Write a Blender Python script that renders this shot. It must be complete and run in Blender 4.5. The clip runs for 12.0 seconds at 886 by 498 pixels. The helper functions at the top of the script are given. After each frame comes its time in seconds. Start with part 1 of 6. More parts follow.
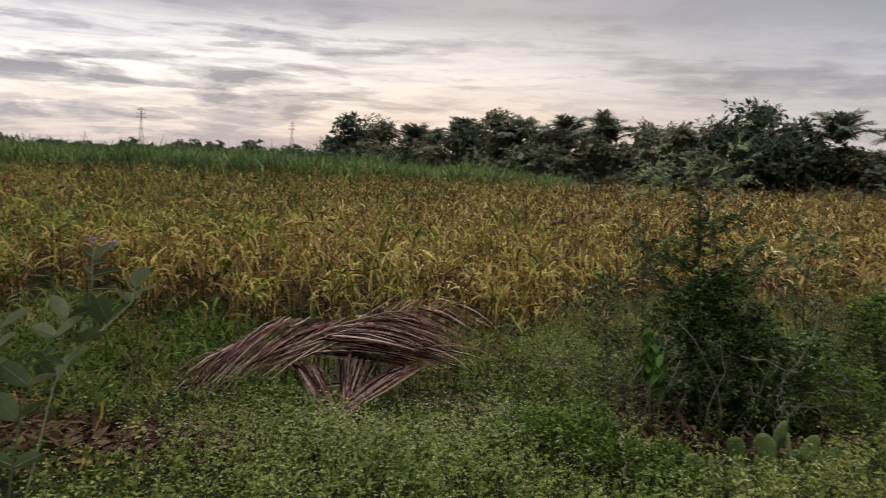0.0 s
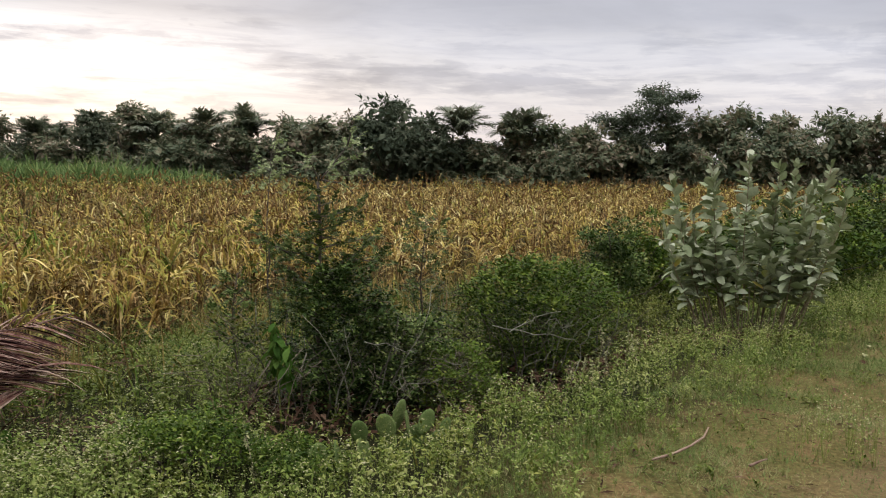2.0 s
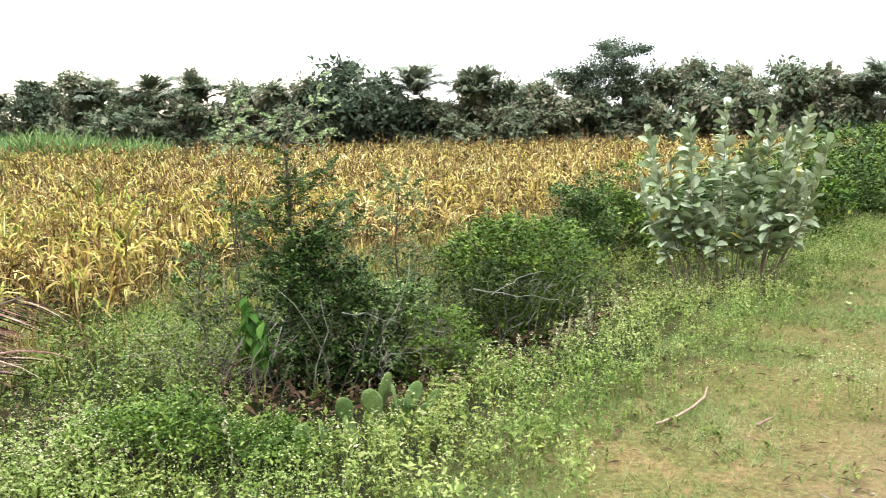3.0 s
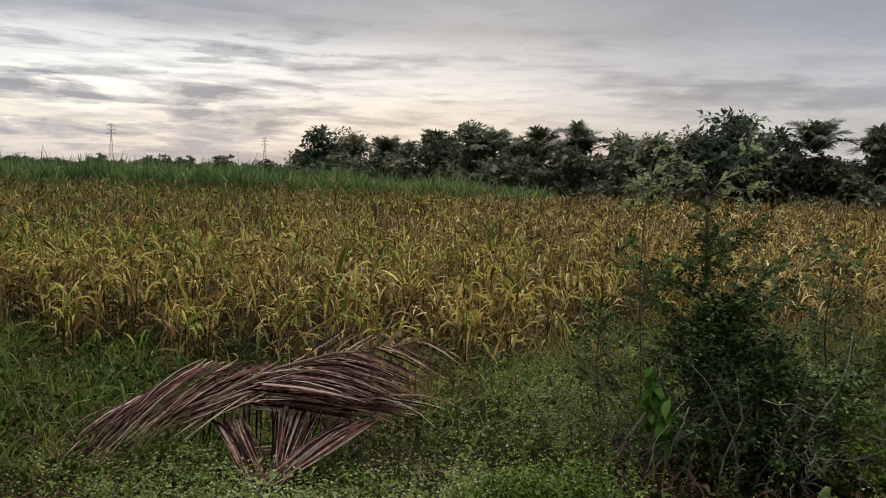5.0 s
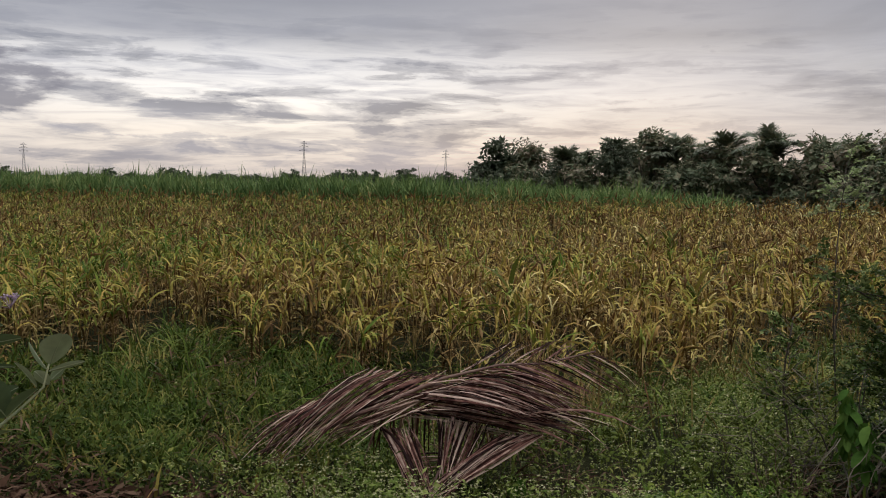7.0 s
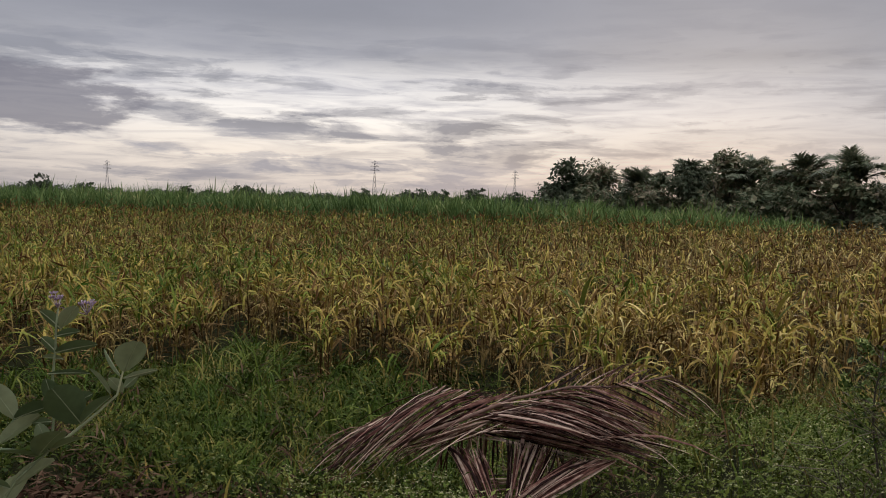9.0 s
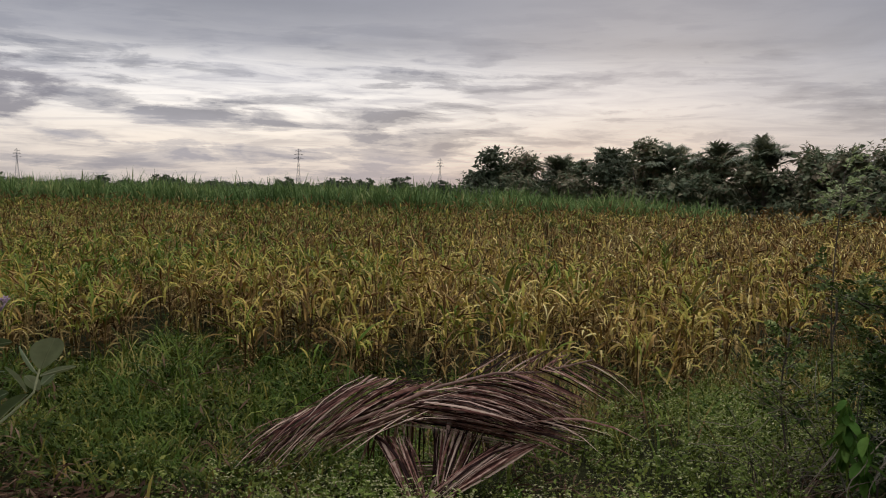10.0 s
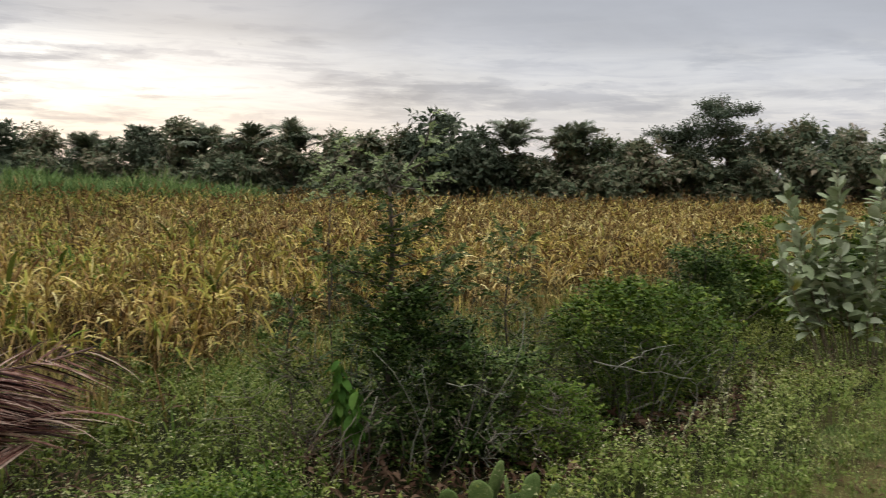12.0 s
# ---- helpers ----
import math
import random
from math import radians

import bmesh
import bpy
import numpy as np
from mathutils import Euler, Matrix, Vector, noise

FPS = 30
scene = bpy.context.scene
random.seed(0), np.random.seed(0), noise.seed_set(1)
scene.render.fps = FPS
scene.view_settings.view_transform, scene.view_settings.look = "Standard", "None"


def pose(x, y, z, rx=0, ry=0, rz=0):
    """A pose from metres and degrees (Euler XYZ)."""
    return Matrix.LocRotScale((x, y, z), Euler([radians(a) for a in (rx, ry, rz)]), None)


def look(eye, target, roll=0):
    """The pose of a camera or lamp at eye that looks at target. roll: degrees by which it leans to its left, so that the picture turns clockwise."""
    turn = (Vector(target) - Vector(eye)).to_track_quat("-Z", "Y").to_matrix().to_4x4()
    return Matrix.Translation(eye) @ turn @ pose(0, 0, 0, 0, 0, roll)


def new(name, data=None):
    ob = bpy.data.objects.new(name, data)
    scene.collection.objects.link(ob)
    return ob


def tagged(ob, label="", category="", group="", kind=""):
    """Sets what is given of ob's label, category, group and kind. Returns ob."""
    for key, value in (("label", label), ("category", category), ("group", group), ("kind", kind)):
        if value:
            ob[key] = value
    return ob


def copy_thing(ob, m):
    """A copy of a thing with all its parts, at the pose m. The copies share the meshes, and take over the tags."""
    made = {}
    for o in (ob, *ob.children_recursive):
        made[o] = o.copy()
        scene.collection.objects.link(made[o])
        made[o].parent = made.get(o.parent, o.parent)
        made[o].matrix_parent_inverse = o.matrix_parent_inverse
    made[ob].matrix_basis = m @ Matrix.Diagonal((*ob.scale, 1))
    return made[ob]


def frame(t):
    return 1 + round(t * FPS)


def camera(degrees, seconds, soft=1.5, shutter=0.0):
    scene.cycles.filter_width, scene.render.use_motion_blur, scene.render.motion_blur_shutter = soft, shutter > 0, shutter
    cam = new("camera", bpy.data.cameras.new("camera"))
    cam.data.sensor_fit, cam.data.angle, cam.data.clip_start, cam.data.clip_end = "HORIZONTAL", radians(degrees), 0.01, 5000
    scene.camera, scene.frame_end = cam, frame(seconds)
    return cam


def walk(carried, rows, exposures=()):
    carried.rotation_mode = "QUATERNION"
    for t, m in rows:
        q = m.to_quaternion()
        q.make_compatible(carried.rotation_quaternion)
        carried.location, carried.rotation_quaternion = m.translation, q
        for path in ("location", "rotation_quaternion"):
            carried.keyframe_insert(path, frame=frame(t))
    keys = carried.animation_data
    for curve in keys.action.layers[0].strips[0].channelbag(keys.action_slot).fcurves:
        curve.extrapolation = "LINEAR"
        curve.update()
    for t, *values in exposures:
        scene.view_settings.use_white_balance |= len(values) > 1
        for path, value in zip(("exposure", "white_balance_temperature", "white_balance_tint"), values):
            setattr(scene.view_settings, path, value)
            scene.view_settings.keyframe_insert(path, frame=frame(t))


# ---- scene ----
cam = camera(55.1, 12.0, soft=1.0, shutter=0.14)
PATH = [
    (0, (0.003, -0.000, 1.577), (-0.0351, 1.9880, 1.3635), 2.30),
    (0.5, (0.103, 0.018, 1.592), (0.4806, 1.9704, 1.3805), 0.84),
    (1, (0.142, -0.021, 1.614), (0.7679, 1.8705, 1.4447), 1.17),
    (1.5, (0.183, -0.010, 1.614), (0.8753, 1.8592, 1.4539), 1.29),
    (2, (0.206, 0.017, 1.599), (0.9567, 1.8594, 1.3956), 1.28),
    (2.5, (0.230, 0.187, 1.577), (1.1410, 1.9454, 1.2994), 1.32),
    (3, (0.196, 0.368, 1.568), (1.0350, 2.1593, 1.2744), -0.53),
    (3.5, (0.241, 0.618, 1.557), (0.7302, 2.5435, 1.3263), -1.83),
    (3.7, (0.221, 0.654, 1.545), (0.5789, 2.6111, 1.3379), -1.39),
    (5.3, (0.072, 1.051, 1.526), (0.0278, 3.0428, 1.3462), 1.90),
    (5.5, (0.084, 1.073, 1.520), (-0.0165, 3.0614, 1.3309), 1.74),
    (6, (0.121, 1.093, 1.521), (-0.0779, 3.0732, 1.3256), 1.42),
    (6.5, (0.125, 1.085, 1.525), (-0.1739, 3.0544, 1.3456), 0.91),
    (7, (0.136, 1.079, 1.525), (-0.2623, 3.0320, 1.3616), 0.72),
    (7.5, (0.148, 1.029, 1.537), (-0.3623, 2.9576, 1.3988), 0.85),
    (7.7, (0.143, 0.999, 1.536), (-0.4182, 2.9142, 1.4143), 1.25),
    (9.3, (0.102, 1.143, 1.503), (-0.4476, 3.0624, 1.3839), 1.42),
    (9.5, (0.106, 1.115, 1.511), (-0.4016, 3.0453, 1.3843), 1.52),
    (10, (0.117, 1.106, 1.514), (-0.2678, 3.0634, 1.3712), 1.10),
    (10.5, (0.151, 1.080, 1.518), (-0.0588, 3.0624, 1.3562), 1.10),
    (11, (0.184, 1.083, 1.513), (0.1800, 3.0754, 1.3445), 1.32),
    (11.5, (0.234, 1.083, 1.516), (0.4930, 3.0589, 1.3480), 1.34),
    (12, (0.303, 1.081, 1.509), (0.9589, 2.9635, 1.3422), 1.31),
]
# seconds, stops, kelvin, tint
EXPOSURES = [
    (0.0, -0.15, 6500, 13), (0.5, 0.55, 6500, 8), (1.0, 0.3, 6400, 5), (1.5, 0.35, 6500, 10), (2.0, 0.4, 6550, 11), (2.3, 0.85, 6500, 11), (2.5, 1.35, 6500, 10), (3.0, 1.85, 6150, 1), (3.5, 1.85, 5850, 2), (3.7, 1.6, 6300, 4),
    (5.3, -0.25, 6500, 10), (5.5, -0.2, 6550, 13), (6.5, -0.16, 6450, 11), (7.5, -0.35, 6400, 11), (9.5, -0.35, 6450, 12), (10.5, -0.25, 6450, 12), (11.0, -0.08, 6500, 10), (11.5, 0.1, 6550, 6), (12.0, 0.25, 6550, 7),
]
walk(cam, [(t, look(eye, target, roll)) for t, eye, target, roll in PATH], EXPOSURES)

# ---- node helpers ----
def link_math(nt, op, a, b=None, c=None, clamp=False):
    """A Math node; numbers or sockets."""
    n = nt.nodes.new("ShaderNodeMath")
    n.operation, n.use_clamp = op, clamp
    for k, v in enumerate((a, b, c)):
        if v is None:
            continue
        if isinstance(v, (int, float)):
            n.inputs[k].default_value = v
        else:
            nt.links.new(v, n.inputs[k])
    return n.outputs[0]


def link_ramp(nt, fac, stops, smooth=False):
    n = nt.nodes.new("ShaderNodeValToRGB")
    n.color_ramp.interpolation = "EASE" if smooth else "LINEAR"
    els = n.color_ramp.elements
    while len(els) < len(stops):
        els.new(0.5)
    for e, (p, c) in zip(els, stops):
        e.position, e.color = p, (*c, 1)
    nt.links.new(fac, n.inputs[0])
    return n.outputs[0]


def link_mix(nt, fac, a, b, mode="MIX"):
    n = nt.nodes.new("ShaderNodeMix")
    n.data_type, n.blend_type = "RGBA", mode
    for sock, v in ((n.inputs[0], fac), (n.inputs[6], a), (n.inputs[7], b)):
        if isinstance(v, (int, float)):
            sock.default_value = v
        elif isinstance(v, tuple):
            sock.default_value = (*v, 1)
        else:
            nt.links.new(v, sock)
    return n.outputs[2]


def link_noise(nt, vec, scale, detail=4.0, rough=0.55, distort=0.0, color=False):
    n = nt.nodes.new("ShaderNodeTexNoise")
    n.inputs["Scale"].default_value, n.inputs["Detail"].default_value = scale, detail
    n.inputs["Roughness"].default_value, n.inputs["Distortion"].default_value = rough, distort
    if vec is not None:
        nt.links.new(vec, n.inputs["Vector"])
    return n.outputs["Color" if color else "Fac"]


# ---- sky: broken evening cloud over a pale sky, low sun behind it ----
SUN_EL, SUN_AZ = 7.0, 2.0          # degrees above the horizon, degrees to the right of +y
world = bpy.data.worlds.new("world")
scene.world = world
world.use_nodes = True
wt = world.node_tree
wt.nodes.clear()
sky = wt.nodes.new("ShaderNodeTexSky")
sky.sky_type, sky.sun_disc = "NISHITA", False
sky.sun_elevation, sky.sun_rotation = radians(SUN_EL), radians(SUN_AZ)
coord = wt.nodes.new("ShaderNodeTexCoord")
sep = wt.nodes.new("ShaderNodeSeparateXYZ")
wt.links.new(coord.outputs["Generated"], sep.inputs[0])
dx, dy, dz = sep.outputs
up = link_math(wt, "MAXIMUM", dz, 0.0)
high = link_math(wt, "ADD", up, 0.045)
comb = wt.nodes.new("ShaderNodeCombineXYZ")
wt.links.new(link_math(wt, "DIVIDE", dx, high), comb.inputs[0])
wt.links.new(link_math(wt, "DIVIDE", dy, high), comb.inputs[1])
layer = comb.outputs[0]
comb2 = wt.nodes.new("ShaderNodeCombineXYZ")
wt.links.new(link_math(wt, "MULTIPLY", dx, 6.0), comb2.inputs[0])
wt.links.new(link_math(wt, "MULTIPLY", dy, 6.0), comb2.inputs[1])
wt.links.new(link_math(wt, "MULTIPLY", up, 26.0), comb2.inputs[2])
heaps = comb2.outputs[0]
# bright breaks lie in a belt above the western horizon
sx, sy, sz = math.sin(radians(SUN_AZ)) * math.cos(radians(SUN_EL)), math.cos(radians(SUN_AZ)) * math.cos(radians(SUN_EL)), math.sin(radians(SUN_EL))
toward = link_math(wt, "ADD", link_math(wt, "ADD", link_math(wt, "MULTIPLY", dx, sx), link_math(wt, "MULTIPLY", dy, sy)), link_math(wt, "MULTIPLY", dz, sz))
near_sun = link_math(wt, "POWER", link_math(wt, "MAXIMUM", toward, 0.0), 55.0)
leftward = link_math(wt, "ADD", link_math(wt, "MULTIPLY", dx, -0.42), link_math(wt, "MULTIPLY", dy, 0.907))
wide_sun = link_math(wt, "POWER", link_math(wt, "MAXIMUM", leftward, 0.0), 9.5)
belt = link_ramp(wt, up, [(0.0, (0.6,) * 3), (0.035, (0.95,) * 3), (0.09, (1.0,) * 3), (0.13, (0.7,) * 3), (0.165, (0.12,) * 3), (0.21, (0.0,) * 3)], True)
comb3 = wt.nodes.new("ShaderNodeCombineXYZ")
wt.links.new(link_math(wt, "MULTIPLY", dx, 5.0), comb3.inputs[0])
wt.links.new(link_math(wt, "MULTIPLY", dy, 5.0), comb3.inputs[1])
wt.links.new(link_math(wt, "MULTIPLY", up, 46.0), comb3.inputs[2])
bands = link_noise(wt, comb3.outputs[0], 0.95, 9.0, 0.6, 0.5)
streaks = link_noise(wt, layer, 0.62, 9.0, 0.62, 0.35)
lumps = link_noise(wt, heaps, 1.5, 8.0, 0.6, 0.4)
mixed = link_math(wt, "ADD", link_math(wt, "ADD", link_math(wt, "MULTIPLY", streaks, 0.12), link_math(wt, "MULTIPLY", lumps, 0.42)), link_math(wt, "MULTIPLY", bands, 0.46))
gaps = link_ramp(wt, mixed, [(0.42, (0.0,) * 3), (0.462, (0.4,) * 3), (0.515, (1.0,) * 3)], True)
open_sky = link_math(wt, "MULTIPLY", link_math(wt, "MULTIPLY", gaps, belt), link_math(wt, "ADD", 0.2, link_math(wt, "MULTIPLY", wide_sun, 0.8)))
deck = link_ramp(wt, up, [(0.0, (0.46, 0.44, 0.47)), (0.05, (0.50, 0.485, 0.52)), (0.13, (0.42, 0.43, 0.485)), (0.24, (0.38, 0.395, 0.455)), (0.36, (0.5, 0.505, 0.55)), (0.6, (1.15, 1.15, 1.2)), (1.0, (2.25, 2.25, 2.32))])
shade = link_ramp(wt, link_noise(wt, heaps, 0.55, 6.0, 0.55, 0.4), [(0.36, (0.80,) * 3), (0.55, (1.03,) * 3), (0.7, (1.14,) * 3)])
deck = link_mix(wt, link_ramp(wt, up, [(0.13, (1.0,) * 3), (0.19, (0.35,) * 3)]), deck, link_mix(wt, 1.0, deck, shade, "MULTIPLY"))
west = link_ramp(wt, link_math(wt, "MULTIPLY", link_math(wt, "ADD", dy, 1.0), 0.5), [(0.25, (0.22,) * 3), (0.72, (1.0,) * 3)], True)
deck = link_mix(wt, link_ramp(wt, up, [(0.25, (1.0,) * 3), (0.7, (0.0,) * 3)]), deck, link_mix(wt, 1.0, deck, west, "MULTIPLY"))
gold = link_ramp(wt, up, [(0.0, (0.92, 0.81, 0.72)), (0.05, (1.12, 1.01, 0.89)), (0.085, (1.20, 1.14, 1.07)), (0.12, (1.24, 1.21, 1.19))])
wisps = link_noise(wt, comb3.outputs[0], 1.9, 8.0, 0.6, 0.9)
gold = link_mix(wt, 1.0, gold, link_ramp(wt, wisps, [(0.36, (0.74, 0.745, 0.78)), (0.48, (0.97, 0.97, 0.97)), (0.6, (1.14, 1.13, 1.10))]), "MULTIPLY")
cloud = link_mix(wt, open_sky, deck, gold)
cloud = link_mix(wt, link_math(wt, "MULTIPLY", near_sun, link_math(wt, "ADD", 0.02, link_math(wt, "MULTIPLY", gaps, 0.06))), cloud, (1.08, 1.05, 1.03))
# a dark heap of cloud low in the south-west
cu = link_math(wt, "ADD", link_math(wt, "MULTIPLY", dx, 0.743), link_math(wt, "MULTIPLY", dy, 0.669))
ring = link_math(wt, "ADD", link_math(wt, "POWER", link_math(wt, "ABSOLUTE", link_math(wt, "MULTIPLY", cu, 8.5)), 2.0), link_math(wt, "POWER", link_math(wt, "ABSOLUTE", link_math(wt, "MULTIPLY", link_math(wt, "SUBTRACT", dz, 0.098), 24.0)), 2.0))
ring = link_math(wt, "ADD", ring, link_math(wt, "MULTIPLY", link_math(wt, "SUBTRACT", link_noise(wt, heaps, 1.6, 7.0, 0.6), 0.5), 3.2))
heap = link_math(wt, "MULTIPLY", link_ramp(wt, ring, [(0.45, (0.85,) * 3), (0.95, (0.0,) * 3)], True), link_math(wt, "GREATER_THAN", dy, 0.0))
cloud = link_mix(wt, heap, cloud, (0.285, 0.28, 0.335))
clear = link_mix(wt, 1.0, sky.outputs[0], (0.10, 0.10, 0.10), "MULTIPLY")
whole = link_mix(wt, 0.96, clear, cloud)
back = wt.nodes.new("ShaderNodeBackground")
wt.links.new(whole, back.inputs[0])
back.inputs[1].default_value = 1.0
wt.links.new(back.outputs[0], wt.nodes.new("ShaderNodeOutputWorld").inputs[0])

sun = new("sun", bpy.data.lights.new("sun", "SUN"))
sun.data.energy, sun.data.angle, sun.data.color = 0.55, radians(18), (1.0, 0.9, 0.78)
sun.matrix_world = look((sx * 100, sy * 100, 14 + sz * 100), (0, 0, 0))


# ---- materials ----
def material(name):
    m = bpy.data.materials.new(name)
    m.use_nodes = True
    nt = m.node_tree
    nt.nodes.clear()
    return m, nt, nt.nodes.new("ShaderNodeOutputMaterial"), nt.nodes.new("ShaderNodeBsdfPrincipled")


def leafy(name, stops, rough=0.65, glow=0.3, patch=0.6, patch_scale=0.5, spec=0.05, ripen=0.0):
    """Foliage: each leaf takes its colour from a ramp by chance, shifted in patches; some light shines through."""
    m, nt, out, bsdf = material(name)
    geo, info = nt.nodes.new("ShaderNodeNewGeometry"), nt.nodes.new("ShaderNodeObjectInfo")
    chance = link_math(nt, "FRACT", link_math(nt, "ADD", geo.outputs["Random Per Island"], info.outputs["Random"]))
    patchy = link_noise(nt, geo.outputs["Position"], patch_scale, 3.0)
    fac = link_math(nt, "ADD", link_math(nt, "MULTIPLY", chance, 1.0 - patch * 0.6), link_math(nt, "MULTIPLY", link_math(nt, "SUBTRACT", patchy, 0.5), patch * 2.2))
    fac = link_math(nt, "ADD", fac, patch * 0.3)
    if ripen:
        sp = nt.nodes.new("ShaderNodeSeparateXYZ")
        nt.links.new(geo.outputs["Position"], sp.inputs[0])
        east = link_math(nt, "MULTIPLY", link_math(nt, "ADD", sp.outputs[0], 6.0), 0.1, None, True)
        fac = link_math(nt, "ADD", fac, link_math(nt, "MULTIPLY", link_math(nt, "SUBTRACT", east, 0.62), ripen))
    col = link_ramp(nt, fac, stops)
    grain = link_noise(nt, geo.outputs["Position"], 45.0, 3.0)
    col = link_mix(nt, 0.35, col, link_ramp(nt, grain, [(0.3, (0.55,) * 3), (0.7, (1.25,) * 3)]), "MULTIPLY")
    nt.links.new(col, bsdf.inputs["Base Color"])
    bsdf.inputs["Roughness"].default_value, bsdf.inputs["Specular IOR Level"].default_value = rough, spec
    thin = nt.nodes.new("ShaderNodeBsdfTranslucent")
    nt.links.new(col, thin.inputs[0])
    mix = nt.nodes.new("ShaderNodeMixShader")
    mix.inputs[0].default_value = glow
    nt.links.new(bsdf.outputs[0], mix.inputs[1])
    nt.links.new(thin.outputs[0], mix.inputs[2])
    nt.links.new(mix.outputs[0], out.inputs[0])
    return m


def solid(name, stops, rough=0.8, scale=20.0, bump=0.3, stretch=(1, 1, 1), spec=0.3, metal=0.0, detail=6.0, spread=0.22):
    """A hard surface: colour by noise on two scales, with relief."""
    m, nt, out, bsdf = material(name)
    tex, mapn = nt.nodes.new("ShaderNodeTexCoord"), nt.nodes.new("ShaderNodeMapping")
    info = nt.nodes.new("ShaderNodeObjectInfo")
    mapn.inputs["Scale"].default_value = stretch
    nt.links.new(tex.outputs["Object"], mapn.inputs[0])
    fine = link_noise(nt, mapn.outputs[0], scale, detail)
    broad = link_noise(nt, mapn.outputs[0], scale * 0.13, 3.0)
    fac = link_math(nt, "ADD", link_math(nt, "MULTIPLY", fine, 0.6), link_math(nt, "MULTIPLY", broad, 0.4))
    fac = link_math(nt, "ADD", fac, link_math(nt, "MULTIPLY", link_math(nt, "SUBTRACT", info.outputs["Random"], 0.5), spread))
    nt.links.new(link_ramp(nt, fac, stops), bsdf.inputs["Base Color"])
    bsdf.inputs["Roughness"].default_value, bsdf.inputs["Specular IOR Level"].default_value = rough, spec
    bsdf.inputs["Metallic"].default_value = metal
    bm = nt.nodes.new("ShaderNodeBump")
    bm.inputs["Strength"].default_value, bm.inputs["Distance"].default_value = bump, 0.01
    nt.links.new(fine, bm.inputs["Height"])
    nt.links.new(bm.outputs[0], bsdf.inputs["Normal"])
    nt.links.new(bsdf.outputs[0], out.inputs[0])
    return m


M_CROP = leafy("ripe_crop_leaf", [(0.0, (0.066, 0.130, 0.018)), (0.2, (0.18, 0.23, 0.038)), (0.38, (0.36, 0.325, 0.068)), (0.5, (0.57, 0.44, 0.115)), (0.6, (0.33, 0.205, 0.056)), (0.7, (0.10, 0.052, 0.020)), (0.78, (0.42, 0.27, 0.085)), (0.88, (0.66, 0.53, 0.18)), (1.0, (0.80, 0.70, 0.33))], 0.5, 0.12, 0.72, 0.7, 0.05, 0.40)
# dead brown leaf, its dark stops lowered to paint shade deep in the crop
M_CROP_DRY = leafy("shade_darkened_dead_leaf", [(0.0, (0.032, 0.018, 0.009)), (0.35, (0.095, 0.057, 0.023)), (0.62, (0.26, 0.17, 0.062)), (0.85, (0.58, 0.45, 0.19)), (1.0, (0.20, 0.225, 0.045))], 0.75, 0.04, 0.5, 0.6, 0.02)
M_STRAW = leafy("pale_straw", [(0.0, (0.16, 0.085, 0.045)), (0.5, (0.36, 0.23, 0.095)), (1.0, (0.60, 0.46, 0.22))], 0.7, 0.1, 0.3, 0.6, 0.03)
M_HEAD = leafy("grain_head", [(0.0, (0.09, 0.042, 0.0175)), (0.5, (0.225, 0.126, 0.049)), (1.0, (0.375, 0.252, 0.105))], 0.8, 0.05, 0.3)
M_CANE = leafy("green_cane_leaf", [(0.0, (0.0613, 0.115, 0.037)), (0.5, (0.131, 0.206, 0.0672)), (0.85, (0.245, 0.313, 0.109)), (1.0, (0.49, 0.429, 0.202))], 0.6, 0.25, 0.5, 0.3)
M_HERB = leafy("herb_leaf", [(0.0, (0.036, 0.060, 0.0095)), (0.4, (0.092, 0.125, 0.021)), (0.75, (0.180, 0.205, 0.042)), (1.0, (0.31, 0.30, 0.082))], 0.5, 0.05, 0.7, 0.7, 0.06)
M_HERB_PALE = leafy("pale_herb_leaf", [(0.0, (0.078, 0.128, 0.022)), (0.5, (0.188, 0.245, 0.056)), (1.0, (0.39, 0.40, 0.145))], 0.65, 0.06, 0.7, 0.9)
M_FLOWER = leafy("tiny_pale_flower", [(0.0, (0.22, 0.23, 0.10)), (0.6, (0.34, 0.33, 0.16)), (1.0, (0.52, 0.49, 0.30))], 0.7, 0.1, 0.2)
M_GRASS = leafy("verge_grass", [(0.0, (0.075, 0.135, 0.034)), (0.5, (0.150, 0.205, 0.062)), (0.82, (0.255, 0.265, 0.11)), (1.0, (0.36, 0.31, 0.16))], 0.7, 0.15, 0.7, 1.6, 0.02)
M_GREEN_GRASS = leafy("green_weed_blade", [(0.0, (0.0424, 0.0686, 0.0113)), (0.45, (0.105, 0.126, 0.0235)), (0.8, (0.255, 0.206, 0.0469)), (1.0, (0.481, 0.297, 0.103))], 0.55, 0.3, 0.5, 0.8)
M_WEEDY = leafy("dry_edge_weed", [(0.0, (0.075, 0.085, 0.020)), (0.35, (0.19, 0.17, 0.048)), (0.65, (0.37, 0.275, 0.10)), (0.85, (0.20, 0.11, 0.05)), (1.0, (0.54, 0.43, 0.21))], 0.7, 0.1, 0.5, 0.9, 0.02)
M_LUSH = leafy("lush_grass_blade", [(0.0, (0.024, 0.050, 0.007)), (0.45, (0.070, 0.120, 0.018)), (0.75, (0.16, 0.19, 0.036)), (1.0, (0.38, 0.29, 0.10))], 0.5, 0.12, 0.75, 1.1, 0.06)
M_BUSH = leafy("dark_bush_leaf", [(0.0, (0.012, 0.026, 0.006)), (0.5, (0.048, 0.084, 0.020)), (0.8, (0.14, 0.195, 0.050)), (1.0, (0.40, 0.44, 0.17))], 0.5, 0.04, 0.5, 1.4, 0.06)
